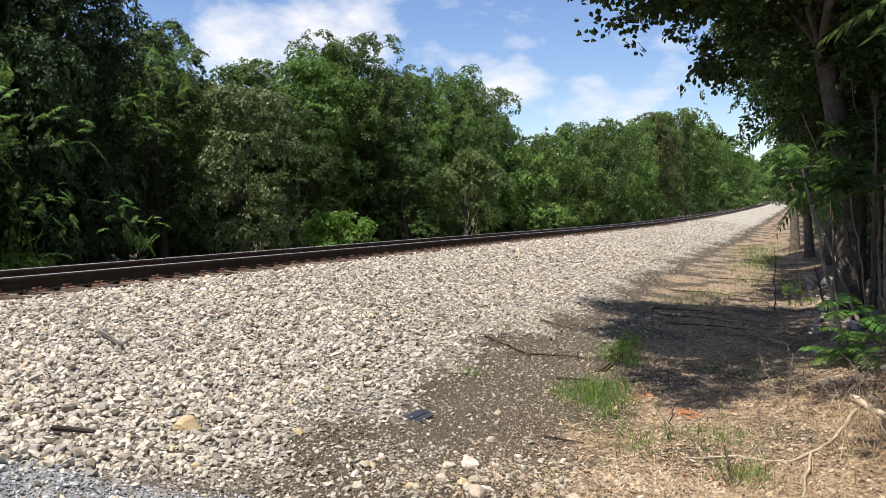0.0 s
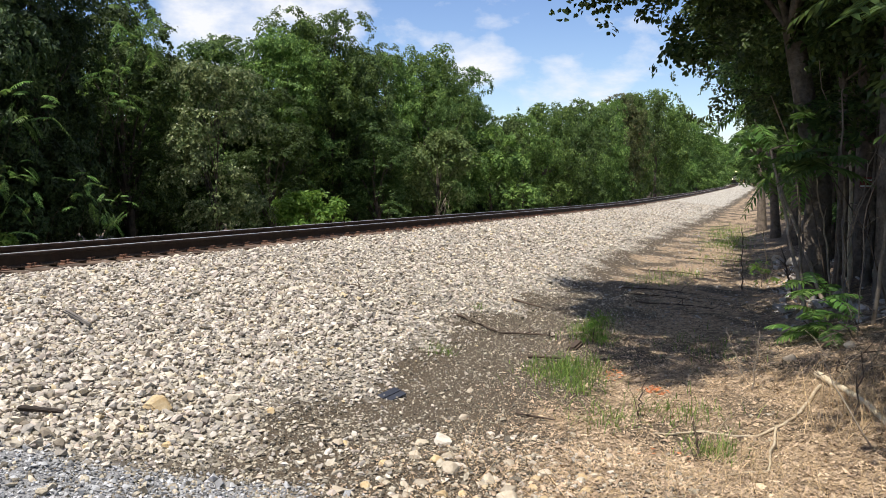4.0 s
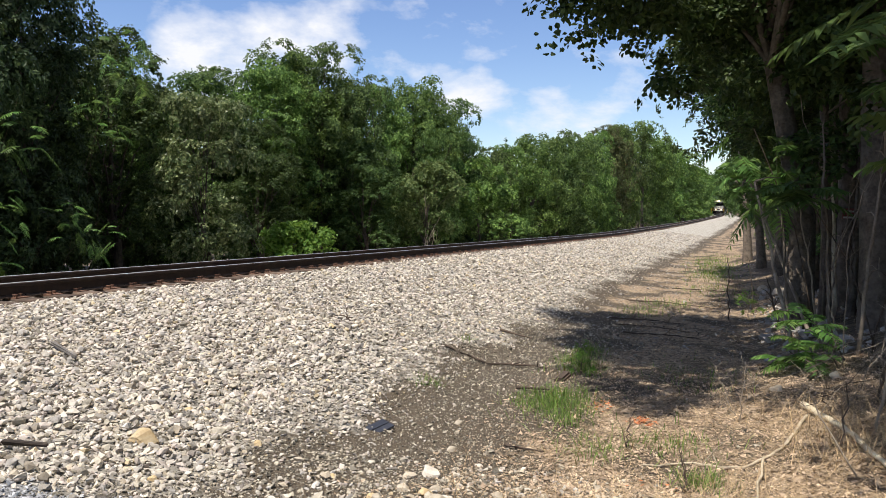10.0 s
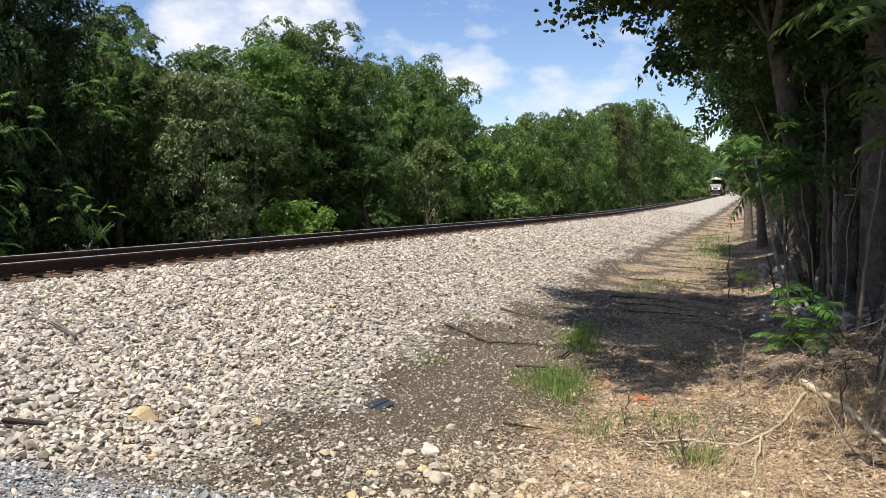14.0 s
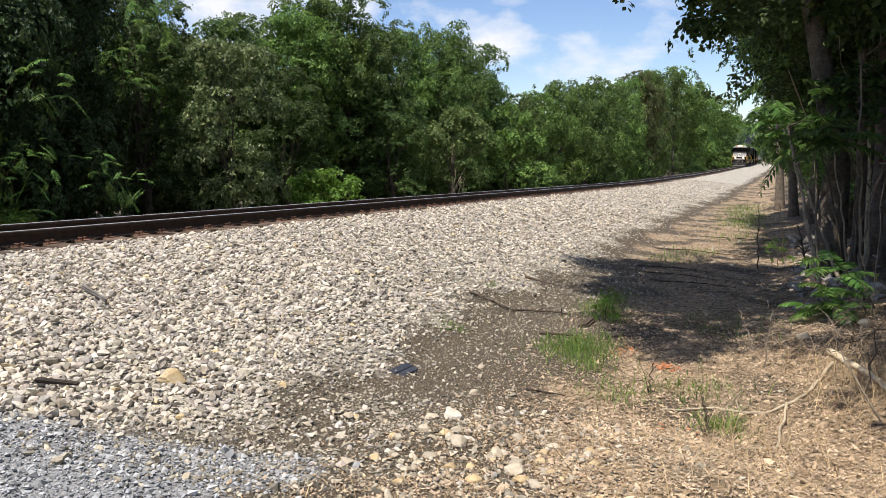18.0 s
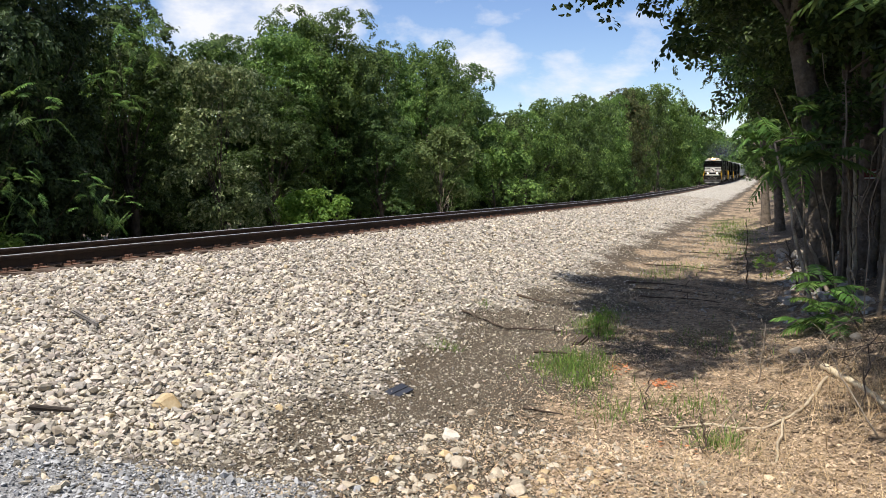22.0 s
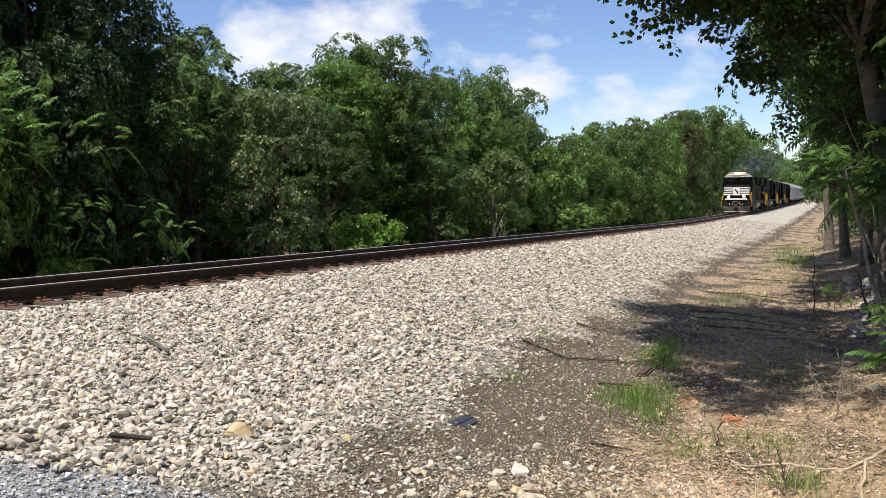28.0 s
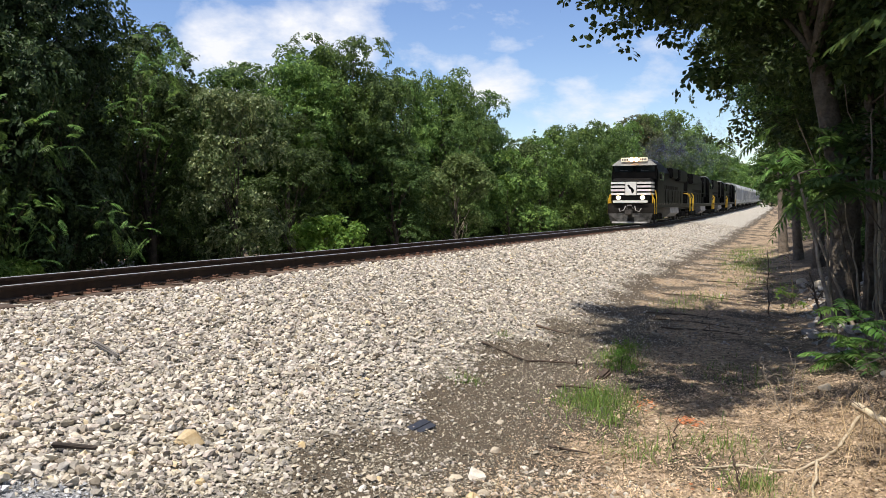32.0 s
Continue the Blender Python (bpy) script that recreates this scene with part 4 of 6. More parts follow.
def hanging_oak():
    """The oak whose boughs reach over the ditch and shade it, and two more behind it."""
    rng = np.random.default_rng(71)
    n = 1000
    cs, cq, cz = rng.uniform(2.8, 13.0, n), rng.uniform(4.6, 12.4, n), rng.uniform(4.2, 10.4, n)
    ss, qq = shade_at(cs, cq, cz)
    # clumps above the view are kept only where their shade is wanted below
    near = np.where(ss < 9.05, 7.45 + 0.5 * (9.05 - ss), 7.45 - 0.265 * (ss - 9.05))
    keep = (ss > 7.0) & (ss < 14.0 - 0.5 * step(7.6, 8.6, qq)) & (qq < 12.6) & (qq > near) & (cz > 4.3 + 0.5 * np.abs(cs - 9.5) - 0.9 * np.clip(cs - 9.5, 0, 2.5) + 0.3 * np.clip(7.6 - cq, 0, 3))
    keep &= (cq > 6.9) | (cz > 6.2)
    # further unseen clumps, added to shade the near bank
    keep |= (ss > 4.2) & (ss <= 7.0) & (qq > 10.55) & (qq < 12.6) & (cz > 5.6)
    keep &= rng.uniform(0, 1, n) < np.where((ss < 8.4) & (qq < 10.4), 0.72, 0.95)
    # holes cut in the crown so that sun reaches the plants below
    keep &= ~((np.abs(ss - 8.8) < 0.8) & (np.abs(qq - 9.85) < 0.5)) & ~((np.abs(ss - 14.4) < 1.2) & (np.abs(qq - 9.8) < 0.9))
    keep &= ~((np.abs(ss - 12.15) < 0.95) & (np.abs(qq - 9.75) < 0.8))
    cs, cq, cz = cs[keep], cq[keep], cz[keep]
    low = 64
    ls, lq = rng.uniform(10.2, 13.2, low), rng.uniform(7.1, 11.8, low)
    lz = 3.9 + 0.35 * np.clip(8.2 - lq, 0, 2) + 0.35 * np.clip(lq - 8.2, 0, 2) + rng.uniform(0.2, 1.6, low) - 0.2 * np.clip(lq - 8.6, 0, 3)
    open_sky = ~((np.abs(ls + 0.414 * lz - 14.4) < 1.1) & (np.abs(lq + 0.16 * lz - 9.8) < 0.85))
    ls, lq, lz = ls[open_sky], lq[open_sky], lz[open_sky]
    tips = np.array(((12.0, 6.85, 4.35), (12.0, 7.05, 4.15), (11.8, 7.2, 4.3), (12.2, 7.5, 4.2), (11.6, 7.75, 4.05), (12.4, 7.7, 4.3), (11.9, 7.95, 3.85), (12.1, 8.15, 3.8), (12.0, 7.3, 4.6), (11.9, 7.6, 4.6)))
    fork = 52
    ls, lq = np.concatenate([ls, rng.uniform(10.6, 12.4, fork)]), np.concatenate([lq, rng.uniform(8.3, 10.7, fork)])
    lz = np.concatenate([lz, rng.uniform(3.3, 4.6, fork)])
    bright = ~((np.abs(ls + 0.414 * lz - 12.15) < 0.95) & (np.abs(lq + 0.16 * lz - 9.75) < 0.8))
    ls, lq, lz = ls[bright], lq[bright], lz[bright]
    ls, lq, lz = np.concatenate([ls, tips[:, 0]]), np.concatenate([lq, tips[:, 1]]), np.concatenate([lz, tips[:, 2]])
    radii = np.concatenate([rng.uniform(0.5, 0.9, len(cs)), rng.uniform(0.4, 0.7, len(ls) - len(tips)), rng.uniform(0.28, 0.42, len(tips))])
    lean = V * -0.47
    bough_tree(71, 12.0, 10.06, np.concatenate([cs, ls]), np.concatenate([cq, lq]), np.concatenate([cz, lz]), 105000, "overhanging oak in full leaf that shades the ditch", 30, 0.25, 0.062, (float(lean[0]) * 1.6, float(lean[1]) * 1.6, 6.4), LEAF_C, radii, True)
    for k, (s0, s1, q0, bs) in enumerate(((13.5, 19.5, 8.0, 16.2), (19.5, 28.0, 7.5, 23.5))):
        n = 300
        cs, cq, cz = rng.uniform(s0, s1, n), rng.uniform(q0, 12.0, n), rng.uniform(2.6, 8.5, n)
        ss, qq = shade_at(cs, cq, cz)
        keep = ~((np.abs(ss - 14.4) < 1.1) & (np.abs(qq - 9.8) < 0.85)) & (qq > 8.3) & (cz > 2.6 + 1.5 * np.clip(9.4 - cq, 0, 3)) & (rng.uniform(0, 1, n) < 0.8)
        bough_tree(75 + k, bs, 10.8, cs[keep], cq[keep], cz[keep], 90000, "leafy tree whose boughs lean over the shaded bank", 22, 0.13, 0.062, (-0.3, -0.3, 6.6), (LEAF_C, LEAF)[k])


def build_right_wood():
    rng = random.Random(12)
    hanging_oak()
    side = [tree_model(72 + i, (LEAF_C, LEAF_C)[i], 10, 6.8, 0.36, 74, 21000, 0.082, limbs=14, girth=0.011, shell=0.5, fat=1.1) for i in range(2)]
    # the last three stand out of view, added to shade the bank
    for s, q, h, k, w in ((13.6, 13.6, 0.95, 0, 0.95), (17.6, 12.6, 0.95, 1, 1.0), (21.8, 12.4, 1.0, 0, 1.0), (27.0, 11.0, 1.0, 1, 1.0), (3.2, 14.0, 1.05, 1, 1.0), (6.2, 14.2, 1.1, 0, 1.0), (-1.0, 13.5, 1.1, 0, 1.1)):
        set_tree(side[k], s, q, h, rng.uniform(0, 6.28), "tall leafy tree by the shaded bank; the unseen near ones are added for shade", "tree", "trees over the ditch", wide=w)
    for s, q, h, k, w in ((34, 12.2, 1.0, 0, 1.0), (41, 12.0, 1.05, 1, 0.95), (50, 11.8, 1.05, 0, 0.95), (61, 11.5, 1.05, 1, 0.95), (75, 11.1, 1.1, 0, 0.9), (92, 10.7, 1.15, 1, 0.9), (112, 10.2, 1.2, 2, 0.9),
                          (136, 9.6, 1.25, 1, 0.9), (165, 9.2, 1.35, 0, 1.0), (205, 8.4, 1.4, 1, 1.1), (260, 5, 1.4, 2, 1.2), (320, 2.5, 1.4, 1, 1.3), (380, 6, 1.9, 0, 1.4),
                          (10.0, 16.0, 0.9, 1, 1.0), (15, 17, 1.0, 0, 1.1), (22, 17, 1.0, 1, 1.1), (30, 17, 1.0, 0, 1.2), (42, 16, 1.1, 1, 1.3), (4.5, 17.0, 0.9, 0, 1.0), (12, 13.8, 0.8, 1, 1.0), (8.0, 13.8, 0.7, 1, 1.0), (18, 14.5, 0.95, 1, 1.1), (25, 13.8, 0.95, 1, 1.1)):
        deep = float(ground_z(s, q)) - (2.2 * h if s > 150 else 0.0)
        set_tree(BANKSIDE[k], s, q, h, rng.uniform(0, 6.28), "tall leafy tree crowding the shaded bank", "tree", "trees over the ditch", wide=w, z=deep)
    for i in range(34):
        s = 10.5 + i * 1.7 * (1 + i * 0.03) + rng.uniform(-0.8, 0.8)
        edge = float(bank_edge(s))
        set_tree(BUSH[rng.randrange(2)], s, edge + 2.5 - 0.5 * min(1, i / 18) + rng.uniform(0, 1.2), rng.uniform(0.3, 0.75), rng.uniform(0, 6.28), "dark undergrowth shrub on the shaded bank", "shrub", "undergrowth on the bank", "shrub", wide=1.1)
    for s, q, k in ((9.4, 12.6, 0.7), (12.6, 12.4, 0.6), (16.4, 12.3, 0.9), (8.0, 12.8, 0.6), (18.5, 12.4, 1.0), (10.2, 13.8, 1.0), (13.5, 14.0, 1.1)):
        set_tree(BUSH[rng.randrange(2)], s, q, k, rng.uniform(0, 6.28), "dark undergrowth shrub behind the slim trunks", "shrub", "undergrowth on the bank", "shrub", wide=1.0)
    # slim trunks that stand along the bank
    for s, q, h, r, lx in ((12.6, 10.45, 6.2, 0.07, -0.15), (13.4, 10.82, 6.5, 0.17, 0.0), (10.9, 11.05, 6.5, 0.20, -0.45), (12.2, 10.75, 5.5, 0.05, 0.15), (9.2, 11.1, 6.0, 0.07, 0.2), (8.4, 11.6, 5.5, 0.07, 0.1),
                           (16.5, 10.6, 6.0, 0.08, 0.1), (17.6, 10.5, 5.5, 0.10, -0.1), (19.5, 10.3, 6.0, 0.10, 0.1), (23.0, 10.2, 6.0, 0.12, 0.0), (27.5, 9.7, 6.0, 0.12, -0.2), (33.0, 9.2, 6.0, 0.14, -0.1), (13.2, 11.2, 6, 0.09, 0.2)):
        ob = tagged(new("slim_tree", None), "slender grey-barked trunk on the shaded bank", "tree", "slim trunks on the bank")
        ob.location = spot(s, q)
        pts, rad = [], []
        for i in range(9):
            f = i / 8
            pts.append(Vector((V[0] * lx * f + 0.06 * math.sin(5 * f + s), V[1] * lx * f + 0.06 * math.cos(4 * f + q), -0.2 + (h + 0.2) * f)))
            rad.append(r * (1.25 - 0.7 * f + 0.35 * math.exp(-f * 14)))
        rows = [(pts, rad)]
        for i in range(5):
            st = pts[3 + i]
            a = rng.uniform(0, 6.28)
            e = st + Vector((math.cos(a), math.sin(a), rng.uniform(0.2, 0.9))) * rng.uniform(0.5, 1.2)
            rows.append(([st, st.lerp(e, 0.5) + Vector((0, 0, 0.08)), e], [r * 0.3, r * 0.2, r * 0.05]))
        v, f = tubes(rows, 9)
        child("trunk", mesh_of("trunk", v, f, BARK, True), ob)
        arr = np.random.default_rng(int(s * 10))
        tops = np.array([tuple(p) for rr in rows[1:] for p in rr[0][1:]] + [tuple(pts[-1]), tuple(pts[-2])])
        lv, lf = leaf_cloud(arr, tops, np.full(len(tops), 0.5), 2200, 0.065)
        child("crown", mesh_of("crown", lv, lf, LEAF_C), ob)


build_right_wood()

# ---- the train: local y points forward, the origin lies between the rails below the front end ----
BLACK = surf("black_locomotive_paint", (0.003, 0.003, 0.0033), (0.009, 0.0087, 0.0084), 2.5, 0.45, bump=0.06, fine=40, depth=0.004)
GRIME = surf("dusty_black_running_gear", (0.010, 0.009, 0.008), (0.038, 0.034, 0.029), 3, 0.85, bump=0.3, fine=40)
WHITE = surf("white_stripe_paint", (0.62, 0.60, 0.55), (0.80, 0.79, 0.75), 4, 0.5, bump=0.04, fine=60, depth=0.002)
CABTOP = surf("pale_weathered_roof_paint", (0.34, 0.33, 0.30), (0.55, 0.54, 0.50), 4, 0.6, bump=0.05, fine=60)
SAFETY = surf("yellow_handrail_paint", (0.62, 0.36, 0.02), (0.80, 0.50, 0.04), 6, 0.5, bump=0.05)
TANK = surf("dusty_grey_tank", (0.16, 0.15, 0.14), (0.36, 0.34, 0.31), 2.5, 0.75, bump=0.1, fine=30)
PLOW = surf("scuffed_plow_steel", (0.008, 0.008, 0.007), (0.16, 0.15, 0.135), 3.2, 0.7, bump=0.2, fine=26)
GLASS = surf("dark_cab_glass", (0.010, 0.012, 0.013), (0.02, 0.022, 0.024), 3, 0.08, bump=0.0)
STEEL = surf("dark_coupler_steel", (0.04, 0.034, 0.03), (0.12, 0.105, 0.09), 8, 0.6, metal=0.5, bump=0.2)
LAMP_ON = glow("lit_headlamp", (1.0, 0.56, 0.24), 22.0)
LAMP_LOW = glow("lit_ditch_lamp", (1.0, 0.60, 0.30), 14.0)
for dull in (BLACK, GRIME):
    dull.node_tree.nodes["Principled BSDF"].inputs["Specular IOR Level"].default_value = 0.02
LAMP_OFF = surf("clear_unlit_lens", (0.30, 0.30, 0.30), (0.5, 0.5, 0.5), 5, 0.15, bump=0.0)
BOARD = glow("lit_number_board", (0.95, 0.86, 0.66), 0.2)
HOPPER = surf("light_grey_hopper_paint", (0.33, 0.33, 0.315), (0.56, 0.56, 0.54), 1.2, 0.6, bump=0.06, fine=18, per="object", spread=0.14)


def rail_bar(rows, r=0.022):
    v, f = tubes([(p, [r] * len(p)) for p in rows], 6)
    return v, f


def truck(parent, y, axles, gap, name="truck"):
    """A bogie with its side frames, springs and wheels."""
    half = gap * (axles - 1) / 2
    bm = bmesh.new()
    for sx in (-1, 1):
        box(bm, sx * 1.06 - 0.09, y - half - 0.55, 0.42, sx * 1.06 + 0.09, y + half + 0.55, 0.78, bevel=0.04)
        for i in range(axles):
            c = y - half + i * gap
            box(bm, sx * 1.1 - 0.12, c - 0.2, 0.32, sx * 1.1 + 0.12, c + 0.2, 0.72, bevel=0.03)
            if i < axles - 1:
                cylinder(bm, (sx * 1.12, c + gap / 2, 0.5), (0, 0, 1), 0.13, 0.4, 10)
    box(bm, -1.0, y - 0.35, 0.5, 1.0, y + 0.35, 0.9, bevel=0.03)
    t = part(name, bm, GRIME, parent, "dusty black truck frame with springs")
    for i in range(axles):
        c = y - half + i * gap
        bm = bmesh.new()
        for sx in (-1, 1):
            cylinder(bm, (sx * 0.76, c, 0.5), (1, 0, 0), 0.5, 0.13, 24)
            cylinder(bm, (sx * 0.70, c, 0.5), (1, 0, 0), 0.53, 0.03, 24)
        cylinder(bm, (0, c, 0.5), (1, 0, 0), 0.08, 1.5, 10)
        part("wheelset", bm, STEEL, t)
    return t


def coupler(parent, y, way):
    bm = boxes(((-0.12, min(y, y + way * 0.55), 0.76, 0.12, max(y, y + way * 0.55), 1.0), (-0.22, min(y + way * 0.4, y + way * 0.72), 0.70, 0.22, max(y + way * 0.4, y + way * 0.72), 1.06)), 0.04)
    part("coupler", bm, STEEL, parent, "dark steel knuckle coupler")


def locomotive(lit):
    L = 22.3
    ob = new("locomotive", None)
    # frame, walkway and fuel tank
    frame_part = part("frame", boxes(((-1.45, -L + 0.6, 1.18, 1.45, -0.55, 1.42), (-1.52, -L + 0.6, 1.40, 1.52, -0.55, 1.48)), 0.02), BLACK, ob)
    for sx in (-1, 1):
        part("sill_stripe", boxes(((sx * 1.525 - 0.006, -L + 1.0, 1.44, sx * 1.525 + 0.006, -1.0, 1.46),)), TANK, frame_part, "thin dusty sill stripe")
    tank = [(-1.42, 1.16), (-1.46, 0.72), (-1.1, 0.42), (1.1, 0.42), (1.46, 0.72), (1.42, 1.16)]
    part("fuel_tank", prism(tank, -13.6, -8.6), TANK, ob, "dusty grey fuel tank")
    truck(ob, -4.3, 3, 1.68)
    truck(ob, -18.0, 3, 1.68)
    # pilot with plow
    part("pilot", boxes(((-1.48, -0.75, 0.72, 1.48, -0.45, 1.50),), 0.04), GRIME, ob)
    bm = bmesh.new()
    low = [bm.verts.new(v) for v in ((-1.25, -0.42, 0.12), (-0.55, -0.08, 0.10), (0.55, -0.08, 0.10), (1.25, -0.42, 0.12))]
    high = [bm.verts.new(v) for v in ((-1.46, -0.45, 0.80), (-0.6, -0.30, 0.80), (0.6, -0.30, 0.80), (1.46, -0.45, 0.80))]
    for i in range(3):
        bm.faces.new((low[i], low[i + 1], high[i + 1], high[i]))
    bmesh.ops.solidify(bm, geom=bm.faces[:], thickness=0.05)
    plow = part("snow_plow", bm, PLOW, ob, "scuffed steel plow with a pale worn lower edge")
    part("plow_edge", boxes(((-1.12, -0.32, 0.10, 1.12, -0.02, 0.22),), 0.03), CABTOP, plow, "dust-whitened plow lip")
    coupler(ob, -0.45, 1)
    coupler(ob, -L + 0.5, -1)
    v, f = rail_bar([[(-0.30, -0.42, 1.30), (-0.38, -0.20, 1.02), (-0.62, -0.18, 0.92), (-0.72, -0.40, 1.15)], [(0.30, -0.42, 1.30), (0.38, -0.20, 1.02), (0.62, -0.18, 0.92), (0.72, -0.40, 1.15)], [(-0.2, -0.35, 1.15), (-0.12, -0.1, 1.36), (0.12, -0.1, 1.36), (0.2, -0.35, 1.15)]], 0.035)
    child("air_hoses", mesh_of("air_hoses", v, f, TANK), ob, "looped grey air hoses")
    for sx in (-1, 1):
        part("step_well", boxes([(sx * 1.2 - 0.28, -1.55, 0.32 + 0.30 * k, sx * 1.2 + 0.28, -0.78, 0.36 + 0.30 * k) for k in range(4)]), GRIME, ob)
        part("step_well", boxes([(sx * 1.2 - 0.28, -L + 0.8, 0.32 + 0.30 * k, sx * 1.2 + 0.28, -L + 1.5, 0.36 + 0.30 * k) for k in range(4)]), GRIME, ob)
    # front platform edge
    part("anticlimber", boxes(((-1.12, -0.55, 1.52, 1.12, -0.30, 1.70),), 0.03), WHITE, ob, "white front platform lip")
    # nose: rounded wedge with stripes
    nose = [(-0.62, 1.48), (-0.55, 1.7), (-0.60, 2.95), (-0.80, 3.22), (-2.6, 3.34), (-2.6, 1.48)]
    bm = prism(nose, -1.30, 1.30, "x")
    bmesh.ops.bevel(bm, geom=[e for e in bm.edges if max(v.co.y for v in e.verts) > -1.0], offset=0.10, segments=3, affect="EDGES")
    nz = part("nose", bm, BLACK, ob, "short black nose hood")
    for k in range(4):
        z = 2.08 + k * 0.255
        for sx in (-1, 1):
            a, b = sorted((sx * 0.40, sx * 1.30))
            part("nose_stripe", boxes(((a, -0.64, z, b, -0.525, z + 0.145),), 0.01), WHITE, nz, "white nose stripe")
            part("nose_stripe", boxes(((sx * 1.30 - 0.012, -2.3, z, sx * 1.30 + 0.012, -0.70, z + 0.145),)), WHITE, nz)
    part("emblem", boxes(((-0.36, -0.64, 2.06, 0.36, -0.512, 2.99),), 0.01), WHITE, nz, "white panel with a dark figure")
    bm = bmesh.new()
    for a in (((-0.16, 2.20), (-0.08, 2.20), (0.0, 2.48), (0.10, 2.52), (0.24, 2.80), (0.10, 2.78), (0.02, 2.66), (-0.16, 2.52), (-0.22, 2.36)),):
        vs = [bm.verts.new((x, -0.509, z)) for x, z in a]
        bm.faces.new(vs)
    bmesh.ops.solidify(bm, geom=bm.faces[:], thickness=0.004)
    part("emblem_figure", bm, BLACK, nz, "plain black shape")
    # cab
    cab = [(-1.52, 1.48), (1.52, 1.48), (1.52, 3.75), (1.40, 4.30), (1.05, 4.56), (-1.05, 4.56), (-1.40, 4.30), (-1.52, 3.75)]
    cb = part("cab", prism(cab, -5.0, -1.9), BLACK, ob, "wide black crew cab")
    part("cab_front", boxes(((-1.46, -1.95, 3.2, 1.46, -1.72, 3.72), (-1.46, -1.95, 3.72, -1.34, -1.76, 4.2), (1.34, -1.95, 3.72, 1.46, -1.76, 4.2), (-0.09, -1.95, 3.72, 0.09, -1.76, 4.2)), 0.015), BLACK, cb)
    for sx in (-1, 1):
        part("windshield", boxes(((min(sx * 0.1, sx * 1.33), -1.92, 3.74, max(sx * 0.1, sx * 1.33), -1.84, 4.19),), 0.01), GLASS, cb, "dark sloping windshield")
        part("side_window", boxes(((sx * 1.525 - 0.01, -3.6, 3.15, sx * 1.525 + 0.01, -2.75, 3.75),)), GLASS, cb, "dark cab side window")
        part("side_window", boxes(((sx * 1.525 - 0.01, -4.7, 3.15, sx * 1.525 + 0.01, -3.8, 3.75),)), GLASS, cb, "dark cab side window")
        part("mirror", boxes(((sx * 1.62 - 0.05, -2.65, 3.2, sx * 1.62 + 0.05, -2.55, 3.6),), 0.01), BLACK, cb)
        part("wiper", boxes(((sx * 0.7 - 0.25, -1.835, 3.83, sx * 0.7 + 0.25, -1.82, 3.85),)), TANK, cb)
    bm = bmesh.new()
    vs = [bm.verts.new(v) for v in ((-1.50, -1.62, 4.18), (1.50, -1.62, 4.18), (1.02, -1.80, 4.60), (-1.02, -1.80, 4.60))]
    bm.faces.new(vs)
    bmesh.ops.solidify(bm, geom=bm.faces[:], thickness=0.06)
    part("cab_visor", bm, CABTOP, cb, "pale sloping roof front above the windshield")
    part("cab_roof", boxes(((-1.04, -5.0, 4.56, 1.04, -1.74, 4.63),), 0.02), CABTOP, cb, "pale weathered cab roof")
    hb = part("headlight_box", boxes(((-0.30, -1.95, 4.44, 0.30, -1.56, 4.76),), 0.03), BLACK, cb)
    for sx in (-1, 1):
        nb = part("number_board", boxes(((min(sx * 0.34, sx * 0.86), -1.9, 4.46, max(sx * 0.34, sx * 0.86), -1.60, 4.74),), 0.02), BOARD if lit else CABTOP, cb, "pale number board")
        part("number_bar", boxes([(sx * 0.6 - 0.2 + 0.11 * k, -1.6, 4.53, sx * 0.6 - 0.13 + 0.11 * k, -1.594, 4.67) for k in range(4)]), BLACK, nb, "plain dark bars")
        for nm, x, y, z, r, on in (("headlamp", sx * 0.15, -1.55, 4.60, 0.145, LAMP_ON), ("ditch_lamp", sx * 0.78, -0.44, 1.90, 0.13, LAMP_LOW)):
            bm = bmesh.new()
            cylinder(bm, (x, y, z), (0, 1, 0), r, 0.05, 16)
            part(nm, bm, on if lit else LAMP_OFF, ob, "glowing warm lamp" if lit else "unlit lamp lens")
        part("ditch_lamp_box", boxes(((sx * 0.78 - 0.17, -0.68, 1.72, sx * 0.78 + 0.17, -0.47, 2.06),), 0.03), BLACK, ob)
    # long hood with its details
    hood = [(-0.95, 1.48), (0.95, 1.48), (0.95, 3.95), (0.70, 4.42), (-0.70, 4.42), (-0.95, 3.95)]
    hd = part("long_hood", prism(hood, -L + 1.5, -5.0), BLACK, ob, "long black engine hood")
    part("radiator", boxes(((-1.35, -L + 2.2, 3.45, 1.35, -L + 7.2, 4.44),), 0.08), BLACK, hd, "flared radiator section")
    part("dynamic_brake", boxes(((-1.2, -L + 7.5, 3.6, 1.2, -L + 10.5, 4.43),), 0.08), BLACK, hd)
    part("blower_housing", boxes(((-1.15, -7.6, 2.2, 1.15, -5.05, 4.40),), 0.06), BLACK, hd)
    part("exhaust_stack", boxes(((-0.35, -11.2, 4.40, 0.35, -10.2, 4.62),), 0.03), GRIME, hd)
    for k in range(3):
        bm = bmesh.new()
        cylinder(bm, (0, -L + 3.1 + 1.5 * k, 4.47), (0, 0, 1), 0.68, 0.12, 20)
        part("roof_fan", bm, GRIME, hd)
    for sx in (-1, 1):
        for k in range(8):
            part("lettering_bar", boxes(((sx * 0.957 - 0.004, -16.6 + 1.05 * k, 2.65, sx * 0.957 + 0.004, -15.95 + 1.05 * k, 2.95),)), GRIME, hd, "plain dusty bar")
